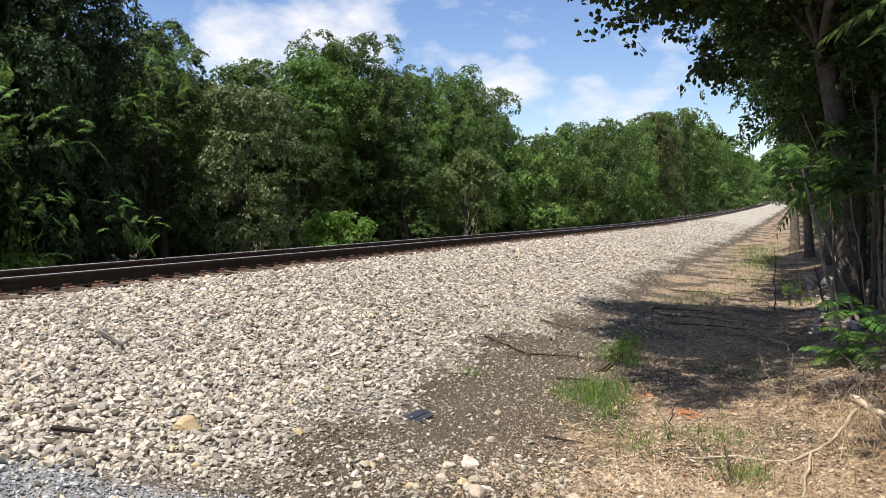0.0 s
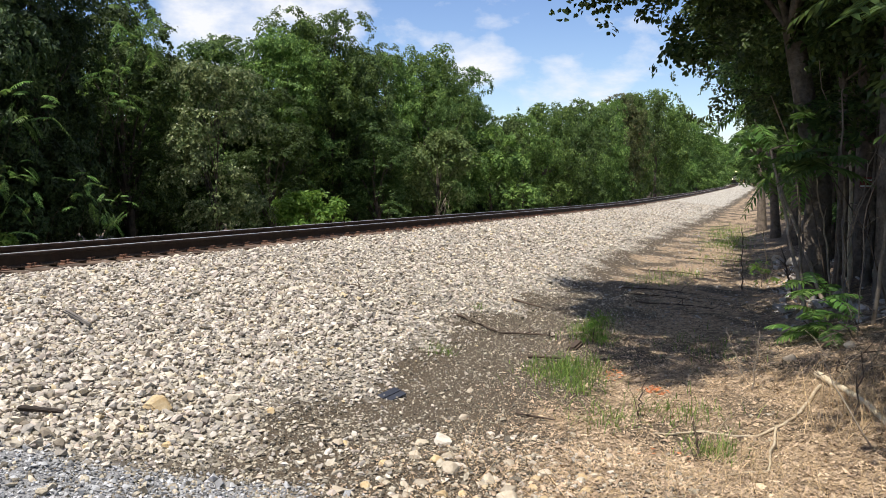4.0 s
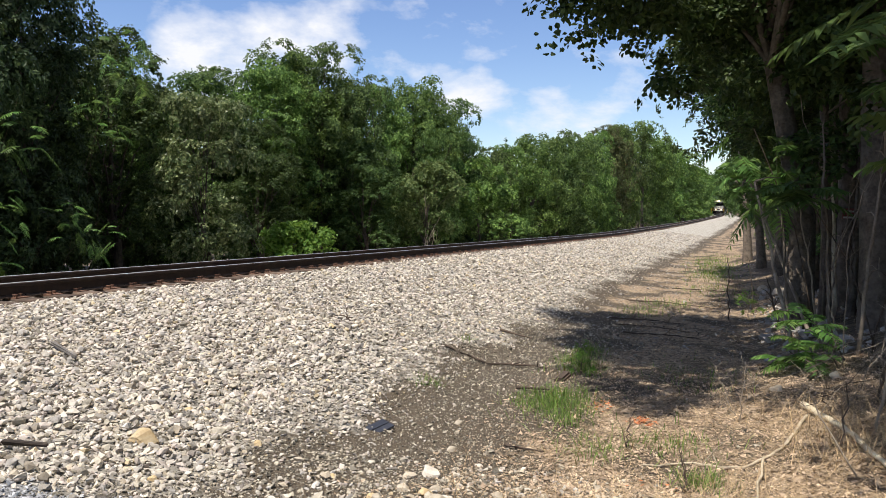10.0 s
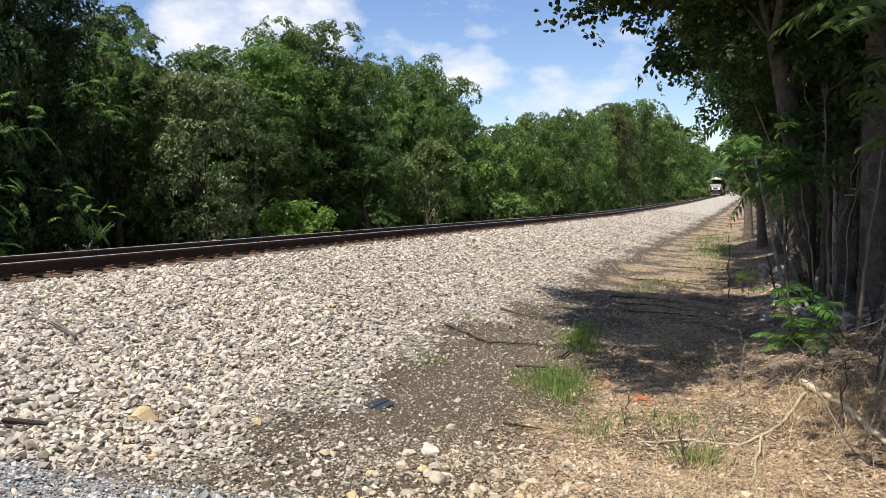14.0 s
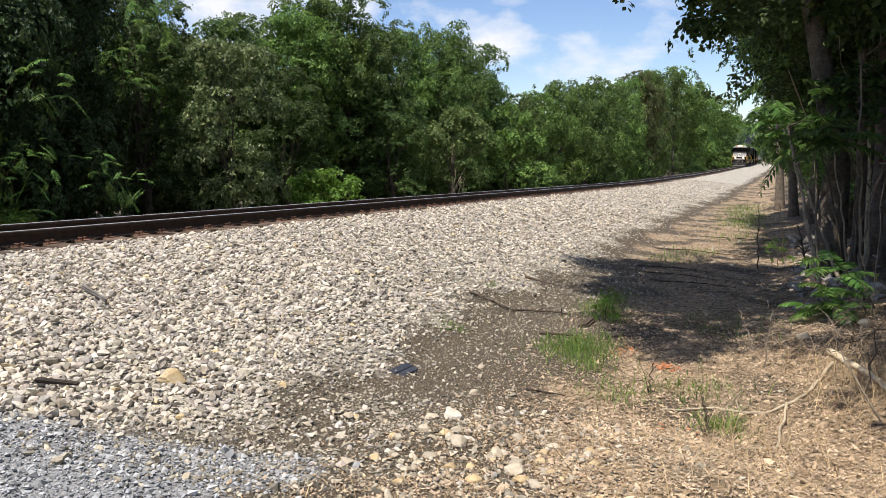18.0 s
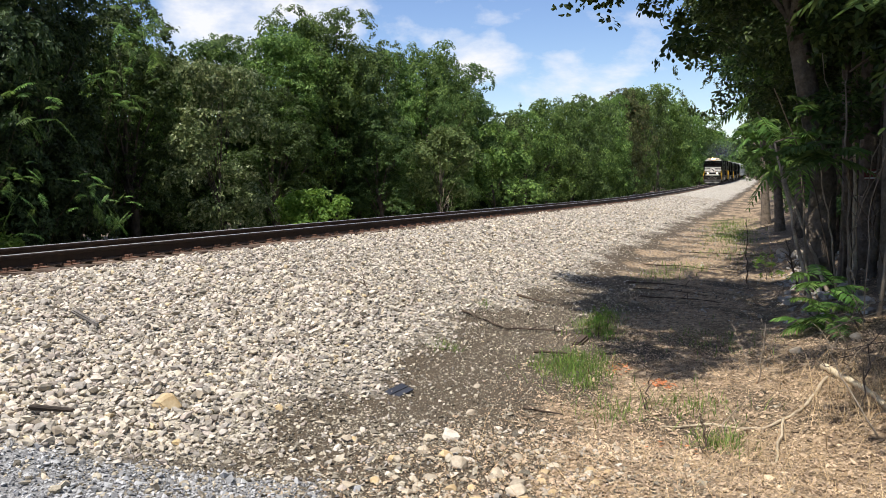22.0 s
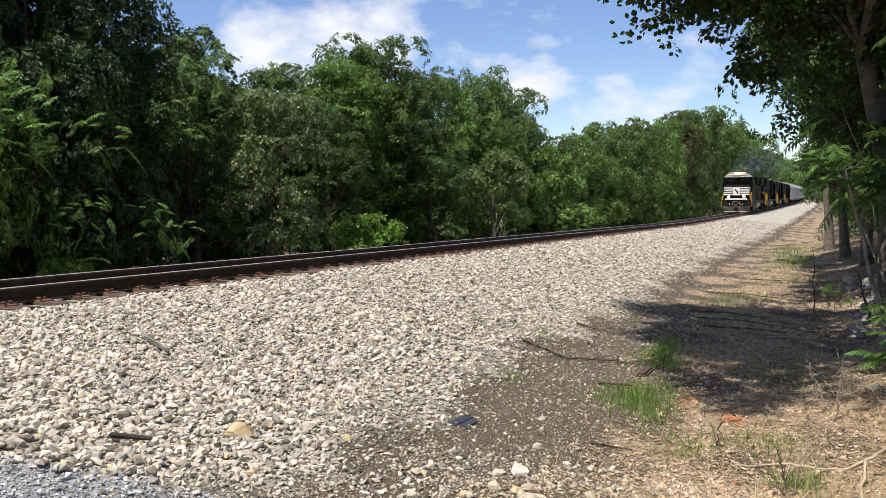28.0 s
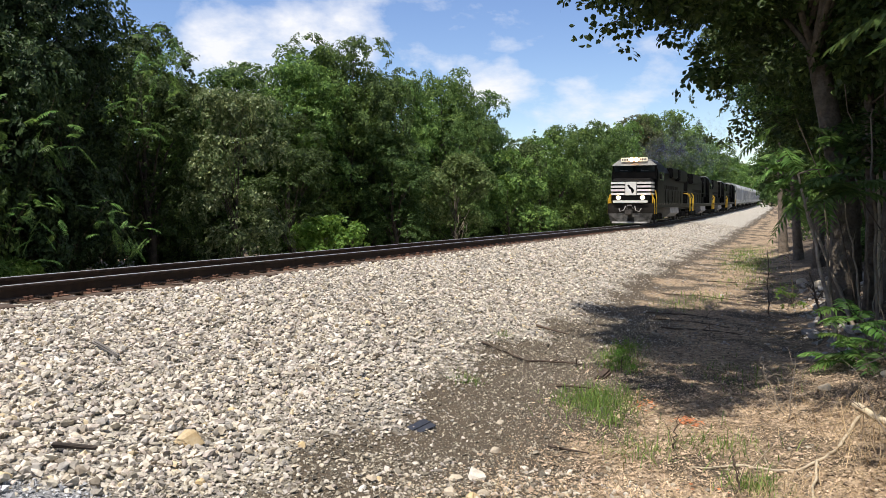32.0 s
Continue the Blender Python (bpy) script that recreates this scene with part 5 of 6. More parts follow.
        for k in range(9):
            part("hood_door", boxes(((sx * 0.955 - 0.012, -L + 2.0 + 1.38 * k, 1.62, sx * 0.955 + 0.012, -L + 3.25 + 1.38 * k, 2.45),), 0.006), BLACK, hd)
        posts = [[(sx * 1.45, -6.0 - 1.75 * k, 1.48), (sx * 1.45, -6.0 - 1.75 * k, 2.55)] for k in range(9)]
        v, f = rail_bar(posts + [[(sx * 1.45, -5.4, 2.55), (sx * 1.45, -L + 1.2, 2.55)]], 0.02)
        child("side_handrail", mesh_of("side_handrail", v, f, BLACK), ob, "black side handrail")
        front = [[(sx * 1.50, -0.72, 0.75), (sx * 1.50, -0.70, 1.75), (sx * 1.30, -0.66, 2.18), (sx * 1.02, -0.64, 2.36)], [(sx * 1.50, -1.55, 0.75), (sx * 1.50, -1.56, 1.9), (sx * 1.42, -1.6, 2.4)], [(sx * 1.40, -0.68, 1.5), (sx * 1.40, -0.68, 2.1)]]
        back = [[(sx * 1.50, -L + 0.74, 0.75), (sx * 1.50, -L + 0.72, 1.9), (sx * 1.2, -L + 0.7, 2.4), (sx * 0.5, -L + 0.7, 2.5)], [(sx * 1.50, -L + 1.55, 0.75), (sx * 1.50, -L + 1.56, 2.2), (sx * 1.3, -L + 1.6, 2.5)]]
        for rows in (front, back):
            v, f = rail_bar(rows, 0.034)
            child("corner_handrail", mesh_of("corner_handrail", v, f, SAFETY), ob, "yellow corner handrail")
    tagged(ob, "black diesel locomotive with white nose stripes and lit headlamps" if lit else "black diesel locomotive with yellow handrails coupled in the train", "locomotive", "train on the track")
    return ob


def hopper_car():
    L = 16.6
    ob = new("hopper_car", None)
    side = [(-1.46, 1.35), (1.46, 1.35), (1.55, 1.6), (1.58, 3.9), (1.35, 4.35), (0.6, 4.6), (-0.6, 4.6), (-1.35, 4.35), (-1.58, 3.9), (-1.55, 1.6)]
    bm = prism(side, -L + 1.2, -1.2)
    for v in bm.verts:
        if v.co.z < 2.0:
            v.co.y += 1.4 if v.co.y < -L / 2 else -1.4
    body = part("body", bm, HOPPER, ob, "light grey ribbed hopper body")
    for sx in (-1, 1):
        for k in range(13):
            y = -L + 1.9 + k * (L - 3.8) / 12
            part("side_rib", boxes(((sx * 1.60 - 0.05, y - 0.05, 1.7, sx * 1.60 + 0.05, y + 0.05, 3.9),)), HOPPER, body)
        part("side_sill", boxes(((sx * 1.5 - 0.08, -L + 0.7, 1.15, sx * 1.5 + 0.08, -0.7, 1.42),), 0.02), HOPPER, ob)
        for y in (-0.85, -L + 0.85):
            v, f = rail_bar([[(sx * 1.4, y, 1.2), (sx * 1.4, y, 4.3)], [(sx * 0.95, y, 1.2), (sx * 0.95, y, 4.3)]] + [[(sx * 1.4, y, 1.4 + 0.4 * k), (sx * 0.95, y, 1.4 + 0.4 * k)] for k in range(7)], 0.025)
            child("ladder", mesh_of("ladder", v, f, HOPPER), ob, "grey end ladder")
    part("running_board", boxes(((-0.55, -L + 0.9, 4.62, -0.35, -0.9, 4.68), (0.35, -L + 0.9, 4.62, 0.55, -0.9, 4.68))), TANK, ob)
    for k in range(4):
        part("roof_hatch", boxes(((-0.33, -L + 2.6 + 3.3 * k, 4.58, 0.33, -L + 4.9 + 3.3 * k, 4.70),), 0.03), HOPPER, ob)
    for k in range(3):
        y = -L / 2 + (k - 1) * 3.6
        bm = bmesh.new()
        vs = [bm.verts.new((a * w, y + b * d, z)) for z, w, d in ((0.45, 0.7, 0.35), (1.4, 1.35, 1.6)) for a, b in ((-1, -1), (1, -1), (1, 1), (-1, 1))]
        bm.faces.new(vs[:4])
        for i in range(4):
            bm.faces.new((vs[i], vs[(i + 1) % 4], vs[4 + (i + 1) % 4], vs[4 + i]))
        part("hopper_outlet", bm, HOPPER, ob)
    part("centre_sill", boxes(((-0.35, -L + 0.5, 0.85, 0.35, -0.5, 1.2), (-1.45, -L + 0.6, 1.1, 1.45, -L + 1.5, 1.3), (-1.45, -1.5, 1.1, 1.45, -0.6, 1.3))), GRIME, ob)
    truck(ob, -2.1, 2, 1.78)
    truck(ob, -L + 2.1, 2, 1.78)
    coupler(ob, -0.6, 1)
    coupler(ob, -L + 0.6, -1)
    return tagged(ob, "light grey covered hopper car coupled behind the locomotives", "freight car", "train on the track")


LEADER = locomotive(True)
SECOND = locomotive(False)
LEADER.scale = SECOND.scale = (1, 1, 0.94)
TRAIN = [(LEADER, 0.0), (SECOND, 22.4), (copy_thing(SECOND, pose(0, 0, 0)), 44.8), (copy_thing(SECOND, pose(0, 0, 0)), 67.2)]
FIRST_CAR = hopper_car()
TRAIN += [((FIRST_CAR if i == 0 else copy_thing(FIRST_CAR, pose(0, 0, 0))), 89.6 + 16.7 * i) for i in range(12)]
# seconds and the place of the leading end along the line
RUN = ((0, 325), (3, 301), (6, 276), (9, 251), (13, 218), (17, 184), (19, 166.5), (21, 149.5), (23, 132.2), (25, 115.0), (26, 106.5), (28, 88.8), (30, 70.0), (31, 60.3), (32, 50.6))


BACKWARD = [ob for ob, back in TRAIN[1:4]]


def smoke_material():
    m, n, l, b = nodes_of("thin_exhaust_smoke")
    b.inputs["Base Color"].default_value = (0.16, 0.18, 0.22, 1)
    b.inputs["Roughness"].default_value = 1.0
    b.inputs["Specular IOR Level"].default_value = 0.0
    tr = n.new("ShaderNodeBsdfTransparent")
    ms = n.new("ShaderNodeMixShader")
    ms.inputs[0].default_value = 0.045
    l.new(tr.outputs[0], ms.inputs[1])
    l.new(b.outputs[0], ms.inputs[2])
    l.new(ms.outputs[0], n["Material Output"].inputs["Surface"])
    return m


def smoke_puff(seed, size, count, mat):
    """A loose cloud of thin flakes."""
    rng = np.random.default_rng(seed)
    p = rng.normal(0, 1, (count, 3)) * np.array(size)
    a = rng.normal(0, 1, (count, 3))
    a /= np.linalg.norm(a, axis=1, keepdims=True)
    b = np.cross(a, rng.normal(0, 1, (count, 3)))
    b /= np.linalg.norm(b, axis=1, keepdims=True)
    w = rng.uniform(0.15, 0.42, (count, 1))
    v = np.stack([p - a * w, p - b * w, p + a * w, p + b * w], 1).reshape(-1, 3)
    return tagged(new("smoke_puff", mesh_of("smoke_puff", v, np.arange(count * 4).reshape(-1, 4), mat)), "thin blue-grey exhaust smoke over the locomotives", "smoke", "exhaust smoke", "stuff")


SMOKE = smoke_material()
PUFFS = [(smoke_puff(i, size, n, SMOKE), back, side, high, drift) for i, (size, n, back, side, high, drift) in enumerate((
    ((0.6, 0.9, 0.5), 130, 12.0, 0.0, 5.3, 1.5), ((1.3, 1.6, 0.8), 230, 16.5, 0.3, 6.2, -1.0), ((2.0, 2.4, 1.1), 330, 23.0, 0.6, 7.0, 0.8), ((2.2, 3.0, 1.2), 330, 32.0, 0.5, 7.0, -0.7), ((2.2, 3.4, 1.2), 300, 44.0, 0.6, 7.0, 0.6), ((2.4, 4.0, 1.3), 260, 58.0, 0.8, 7.0, -0.5)))]


def motions():
    """The train comes towards the crossing and gains a little speed."""
    for ob, back in TRAIN:
        rows = []
        for k in range(33):
            s = float(np.interp(k, [r[0] for r in RUN], [r[1] for r in RUN])) + back
            slope = float(rail_z(s + 18) - rail_z(s + 2)) / 16
            yaw = math.degrees(float(bend(s + 18) - bend(s + 2)) / 16)
            turned = ob in BACKWARD
            at = s + (22.3 if turned else 0)
            p = spot(at, float(bend(at)), float(rail_z(at)))
            tilt = math.degrees(math.atan(slope))
            rows.append((float(k), pose(p.x, p.y, p.z, tilt if turned else -tilt, 0, (335.0 if turned else 155.0) + yaw)))
        walk(ob, rows)
    for ob, back, side, high, drift in PUFFS:
        rows = []
        for k in range(33):
            s = float(np.interp(k, [r[0] for r in RUN], [r[1] for r in RUN])) + back
            p = spot(s, side + float(bend(s)), float(rail_z(s)) + high)
            rows.append((float(k), pose(p.x, p.y, p.z, 0, 0, drift * k)))
        walk(ob, rows)

# ---- fronds: plants with long feather-shaped leaves ----
def frond_rows(rng, root, way, length, pairs=9, leaf=0.15, droop=0.5):
    """One compound leaf: the stalk's points and its leaflets' quads."""
    way = Vector(way).normalized()
    side = way.cross(Vector((0, 0, 1)))
    side = side.normalized() if side.length > 0.05 else Vector((1, 0, 0))
    pts = []
    for i in range(7):
        f = i / 6
        pts.append(Vector(root) + way * length * f + Vector((0, 0, -droop * length * f * f)))
    quads = []
    for k in range(pairs + 1):
        f = 0.16 + 0.84 * k / pairs
        i = min(5, int(f * 6))
        p = pts[i].lerp(pts[i + 1], f * 6 - i)
        t = (pts[i + 1] - pts[i]).normalized()
        ln = leaf * (0.65 + 0.7 * math.sin(math.pi * min(1, f * 0.85 + 0.1))) * rng.uniform(0.85, 1.15)
        for sg in (-1, 1):
            d = (side * sg + t * 0.55 + Vector((0, 0, rng.uniform(-0.5, -0.05)))).normalized()
            w = t * ln * 0.17
            tip = p + d * ln + Vector((0, 0, -0.12 * ln))
            m = p + d * ln * 0.45 + Vector((0, 0, 0.05 * ln))
            quads.append((p, m + w, tip, m - w))
    return pts, quads


def frond_plant(name, s, q, z, seed, count, length, label, leaf=0.15, up=0.5, stem=True, mat=None, spread=6.28, start=0.0, back=0.1, tall=0.5, thick=0.011):
    rng = random.Random(seed)
    ob = tagged(new(name, None), label, "plant", "feather-leaved plants")
    base = spot(s, q)
    ob.location = base
    top = Vector((0, 0, z - base.z))
    if stem:
        v, f = tubes([([Vector((V[0] * back, V[1] * back, -0.1)), top * 0.55 + Vector((V[0] * back * 0.6, V[1] * back * 0.6, 0)), top], [thick, thick * 0.7, thick * 0.45])], 6)
        child("stem", mesh_of("stem", v, f, TWIG, True), ob)
    for i in range(count):
        a = start + spread * (i + rng.uniform(-0.3, 0.3)) / count
        way = Vector((math.cos(a), math.sin(a), up + rng.uniform(-0.7, 0.6) * tall))
        root = top + Vector((rng.uniform(-0.2, 0.2) * tall, rng.uniform(-0.2, 0.2) * tall, rng.uniform(-tall, 0.0) * length))
        pts, quads = frond_rows(rng, root, way, length * rng.uniform(0.75, 1.15), leaf=leaf, droop=rng.uniform(0.25, 0.6))
        v, f = tubes([(pts, [0.006] * 6 + [0.002])], 4)
        vs = np.concatenate([v, np.array([tuple(p) for qd in quads for p in qd])])
        fs = np.concatenate([f, np.arange(len(v), len(vs)).reshape(-1, 4)])
        child("frond", mesh_of("frond", vs, fs, mat or LEAF_Y), ob)


# lighter copy of the frond green: sunlight is put into its colour
FERN_SUN = foliage("sun_brightened_feather_leaf", (0.075, 0.16, 0.035), (0.20, 0.33, 0.09), trans=0.4)
FERN = foliage("feather_leaf_green", (0.055, 0.11, 0.028), (0.14, 0.23, 0.07), trans=0.4)
frond_plant("young_tree_of_fronds", 11.2, 9.42, 2.7, 7, 24, 0.5, "bright feather-leaved sapling leaning out from the bank", leaf=0.15, up=0.25, tall=2.0, mat=FERN_SUN, back=0.9)
frond_plant("young_tree_of_fronds", 9.3, 9.9, 1.9, 1, 12, 0.55, "feather-leaved sapling hanging from the shaded bank", mat=FERN, back=0.9)
frond_plant("fern_plant", 8.5, 9.82, 0.16, 3, 8, 0.38, "low bright feather-leaved plant at the foot of the bank", leaf=0.10, mat=FERN_SUN, back=0.25)
frond_plant("fern_plant", 8.75, 9.95, 0.52, 4, 8, 0.40, "bright feather-leaved plant at the foot of the bank", leaf=0.11, mat=FERN_SUN, back=0.5)
frond_plant("fern_plant", 8.3, 10.0, 0.28, 6, 6, 0.34, "low bright feather-leaved plant at the foot of the bank", leaf=0.10, mat=FERN_SUN, back=0.35)
frond_plant("young_tree_of_fronds", 5.6, 10.75, 2.35, 5, 10, 0.75, "dark feather-leaved sapling close on the bank", leaf=0.17, mat=FERN, tall=1.0)
frond_plant("young_tree_of_fronds", 5.4, 10.35, 3.1, 8, 9, 0.7, "feather-leaved sapling overhanging the bank", leaf=0.16, up=0.2, mat=FERN, back=0.6, tall=1.0)
for k, (s, q, z, n, ln) in enumerate(((7.8, -3.9, 4.02, 13, 0.52), (8.5, -3.9, 3.53, 14, 0.52), (9.2, -3.9, 4.35, 12, 0.52), (9.3, -3.9, 3.37, 13, 0.52), (7.5, -3.9, 2.76, 14, 0.52), (7.9, -3.9, 2.59, 12, 0.52), (7.4, -3.9, 2.03, 13, 0.52), (8.8, -3.9, 3.98, 14, 0.52), (8.3, -3.9, 4.25, 12, 0.52), (10.4, -4.2, 1.6, 13, 0.34), (10.6, -4.2, 1.95, 14, 0.34), (11.1, -4.2, 3.75, 12, 0.52), (12.1, -3.9, 1.67, 13, 0.34), (12.8, -3.9, 1.28, 14, 0.34), (10.0, -3.9, 0.58, 12, 0.34), (14.2, -4.6, 5.73, 13, 0.52), (13.8, -4.6, 4.23, 14, 0.52), (14.6, -4.6, 5.71, 12, 0.52))):
    frond_plant("young_tree_of_fronds", s, q, z, 20 + k, n, ln, "tall feather-leaved sapling at the wood's edge, sunlight put into its leaf colour", leaf=0.21 * ln, up=0.15, mat=FERN_SUN, back=-1.6, tall=2.2, thick=0.006)


# ---- grass, straw, fallen leaves ----
def blades(name, rng, s, q, length, width, mat, label, lean=0.5, flat=0.0, category="grass"):
    n = len(s)
    X, Y, Z = U[0] * s + V[0] * (q - OFF), U[1] * s + V[1] * (q - OFF), ground_z(s, q) - 0.005
    a = rng.uniform(0, 6.2832, n)
    up = np.clip(1 - flat - np.abs(rng.normal(0, lean, n)), 0.05, 1)
    out = np.sqrt(1 - np.clip(up, 0, 0.999) ** 2)
    d = np.stack([np.cos(a) * out, np.sin(a) * out, up], -1)
    w = np.stack([-np.sin(a), np.cos(a), np.zeros(n)], -1) * width[:, None] * 0.5
    p = np.stack([X, Y, Z], -1)
    m = p + d * length[:, None] * 0.55
    t = p + d * length[:, None] + np.stack([np.cos(a) * 0.25, np.sin(a) * 0.25, -0.25 * np.ones(n)], -1) * length[:, None] * 0.6
    t[:, 2] = np.maximum(t[:, 2], Z + 0.004)
    vs = np.stack([p - w, p + w, m + w * 0.8, m - w * 0.8, t], 1).reshape(-1, 3)
    o = (np.arange(n) * 5)[:, None]
    fs = np.concatenate([o + np.array((0, 1, 2)), o + np.array((0, 2, 3)), o + np.array((3, 2, 4))])
    return tagged(new(name, mesh_of(name, vs, fs, mat)), label, category, kind="stuff")


def tuft_points(rng, rows):
    s, q = [], []
    for cs, cq, rs, rq, n in rows:
        s.append(rng.normal(cs, rs, n))
        q.append(rng.normal(cq, rq, n))
    return np.concatenate(s), np.concatenate(q)


def build_grass():
    rng = np.random.default_rng(9)
    s, q = tuft_points(rng, ((6.95, 7.75, 0.26, 0.18, 1000), (6.45, 8.0, 0.2, 0.12, 260), (9.3, 7.5, 0.4, 0.12, 420), (8.5, 7.7, 0.22, 0.12, 300), (9.6, 7.55, 0.4, 0.12, 160), (5.6, 8.4, 0.2, 0.15, 160), (5.17, 9.18, 0.12, 0.1, 220), (6.0, 8.9, 0.2, 0.2, 180), (7.06, 6.45, 0.08, 0.08, 70), (9.4, 6.0, 0.06, 0.06, 30), (8.6, 8.9, 0.5, 0.3, 200), (14.5, 7.6, 0.6, 0.3, 300)))
    blades("green_grass", rng, s, q, rng.uniform(0.06, 0.19, len(s)), rng.uniform(0.004, 0.008, len(s)), GRASS, "tufts of fresh green grass in the dry ditch", 0.3)
    s, q = tuft_points(rng, ((27, 8.3, 2.4, 0.4, 1100), (34, 7.9, 3.0, 0.5, 900), (20, 8.6, 1.2, 0.4, 160), (16.0, 7.9, 0.5, 0.3, 120)))
    blades("far_grass", rng, s, q, rng.uniform(0.08, 0.2, len(s)), rng.uniform(0.010, 0.016, len(s)), GRASS, "thin green grass farther along the ditch", 0.35)
    k = 42000
    s, q = rng.uniform(1.8, 9.5, k), rng.uniform(7.4, 10.6, k)
    keep = rng.uniform(0, 1, k) < np.clip(covers(s, q)["straw"], 0, 1) * (1 - 0.75 * step(7.0, 8.2, s))
    s, q = s[keep], q[keep]
    blades("dry_grass", rng, s, q, rng.uniform(0.04, 0.19, len(s)), rng.uniform(0.0018, 0.004, len(s)), STRAW, "matted dry straw-coloured grass", 0.22, 0.70)
    s, q = tuft_points(rng, ((5.9, 10.1, 0.35, 0.25, 420), (6.5, 10.2, 0.4, 0.3, 380), (4.8, 9.6, 0.5, 0.35, 300), (3.9, 8.9, 0.4, 0.4, 150), (4.0, 8.0, 0.2, 0.2, 40), (7.0, 9.5, 0.4, 0.3, 120)))
    blades("tall_dry_stems", rng, s, q, rng.uniform(0.15, 0.5, len(s)), rng.uniform(0.0015, 0.004, len(s)), STRAW, "tangle of tall dead grass stems", 0.35, 0.1)
    k = 70000
    s, q = np.concatenate([rng.uniform(2.5, 24, k), rng.uniform(2.5, 9, k)]), np.concatenate([rng.uniform(7.2, 13.0, k), rng.uniform(7.2, 11.0, k)])
    k = len(s)
    keep = rng.uniform(0, 1, k) < np.clip(0.35 * step(6.9, 8.2, q) + covers(s, q)["straw"], 0, 1) * (1 - 0.3 * step(10, 22, s))
    s, q = s[keep], q[keep]
    n = len(s)
    R = turns(rng, n, 1.0)
    sz = rng.lognormal(math.log(0.0088), 0.4, n) * np.where(rng.uniform(0, 1, n) < 0.06, 1.7, 1.0)
    v = np.array([(-1, 0, 0.1), (0, -0.55, -0.12), (1, 0, 0.2), (0, 0.55, -0.05)])
    P = np.stack([U[0] * s + V[0] * (q - OFF), U[1] * s + V[1] * (q - OFF), ground_z(s, q) + 0.012], -1)
    vs = np.einsum("nij,nkj->nki", R, v[None] * sz[:, None, None]) + P[:, None, :]
    tagged(new("leaf_litter", mesh_of("leaf_litter", vs.reshape(-1, 3), np.arange(n * 4).reshape(-1, 4), LITTER)), "dry brown fallen leaves over the ditch and bank", "leaf litter", kind="stuff")


build_grass()
weed = tree_model(66, LEAF_Y, 0.55, 0.42, 0.1, 22, 520, 0.02, limbs=12, girth=0.012)
for s, q, k, spin in ((8.5, 7.66, 0.62, 0.3), (8.2, 7.75, 0.5, 1.9), (14.9, 9.4, 0.9, 2.2)):
    set_tree(weed, s, q, k, spin, "leafy green weed standing in the ditch", "weed", "weeds in the ditch", "weed")


def orange_leaves():
    """A small heap of bright fallen leaves."""
    rng = np.random.default_rng(33)
    s, q = tuft_points(rng, ((6.55, 8.63, 0.07, 0.07, 60), (7.0, 8.2, 0.12, 0.05, 30), (4.9, 8.9, 0.1, 0.1, 8)))
    n = len(s)
    v = np.array([(-1, 0, 0.1), (0, -0.6, -0.12), (1, 0, 0.2), (0, 0.6, -0.05)]) * 0.018
    P = np.stack([U[0] * s + V[0] * (q - OFF), U[1] * s + V[1] * (q - OFF), ground_z(s, q) + 0.018], -1)
    vs = np.einsum("nij,nkj->nki", turns(rng, n, 1.0), np.repeat(v[None], n, 0)) + P[:, None, :]
    mat = surf("orange_fallen_leaves", (0.40, 0.13, 0.05), (0.62, 0.24, 0.10), 9, 0.8, bump=0.0, per="island", spread=0.3)
    tagged(new("orange_leaf_litter", mesh_of("orange_leaf_litter", vs.reshape(-1, 3), np.arange(n * 4).reshape(-1, 4), mat)), "bright orange fallen leaves on dry litter", "leaf litter", kind="stuff")


orange_leaves()


# ---- single stones, sticks and scraps ----
def boulder(name, s, q, size, seed, mat, label, flat=0.44, category="stone"):
    rng = random.Random(seed)
    bm = bmesh.new()
    bmesh.ops.create_icosphere(bm, subdivisions=3, radius=0.5)
    ax = (1.0, rng.uniform(0.6, 0.8), flat)
    for v in bm.verts:
        d = v.co.normalized()
        k = 1 + 0.22 * noise.noise(d * 1.4 + Vector((seed, 0, 0))) + 0.13 * noise.noise(d * 3.6 + Vector((0, seed, 0)))
        v.co = Vector((d.x * ax[0], d.y * ax[1], d.z * ax[2])) * 0.5 * size * k
    for _ in range(10):
        nrm = Vector((rng.uniform(-1, 1), rng.uniform(-1, 1), rng.uniform(-0.2, 1))).normalized()
        cut = size * rng.uniform(0.26, 0.36) * (0.6 + 0.4 * (1 - abs(nrm.z)))
        for v in bm.verts:
            over = v.co.dot(nrm) - cut
            if over > 0:
                v.co -= nrm * over * 0.95
    me = bpy.data.meshes.new(name)
    bm.to_mesh(me)
    bm.free()
    me.polygons.foreach_set("use_smooth", np.zeros(len(me.polygons), bool))
    me.materials.append(mat)
    ob = tagged(new(name, me), label, category)
    ob.matrix_world = Matrix.Translation(spot(s, q) + Vector((0, 0, size * flat * 0.28))) @ Matrix.Rotation(rng.uniform(0, 6.28), 4, "Z")
    return ob


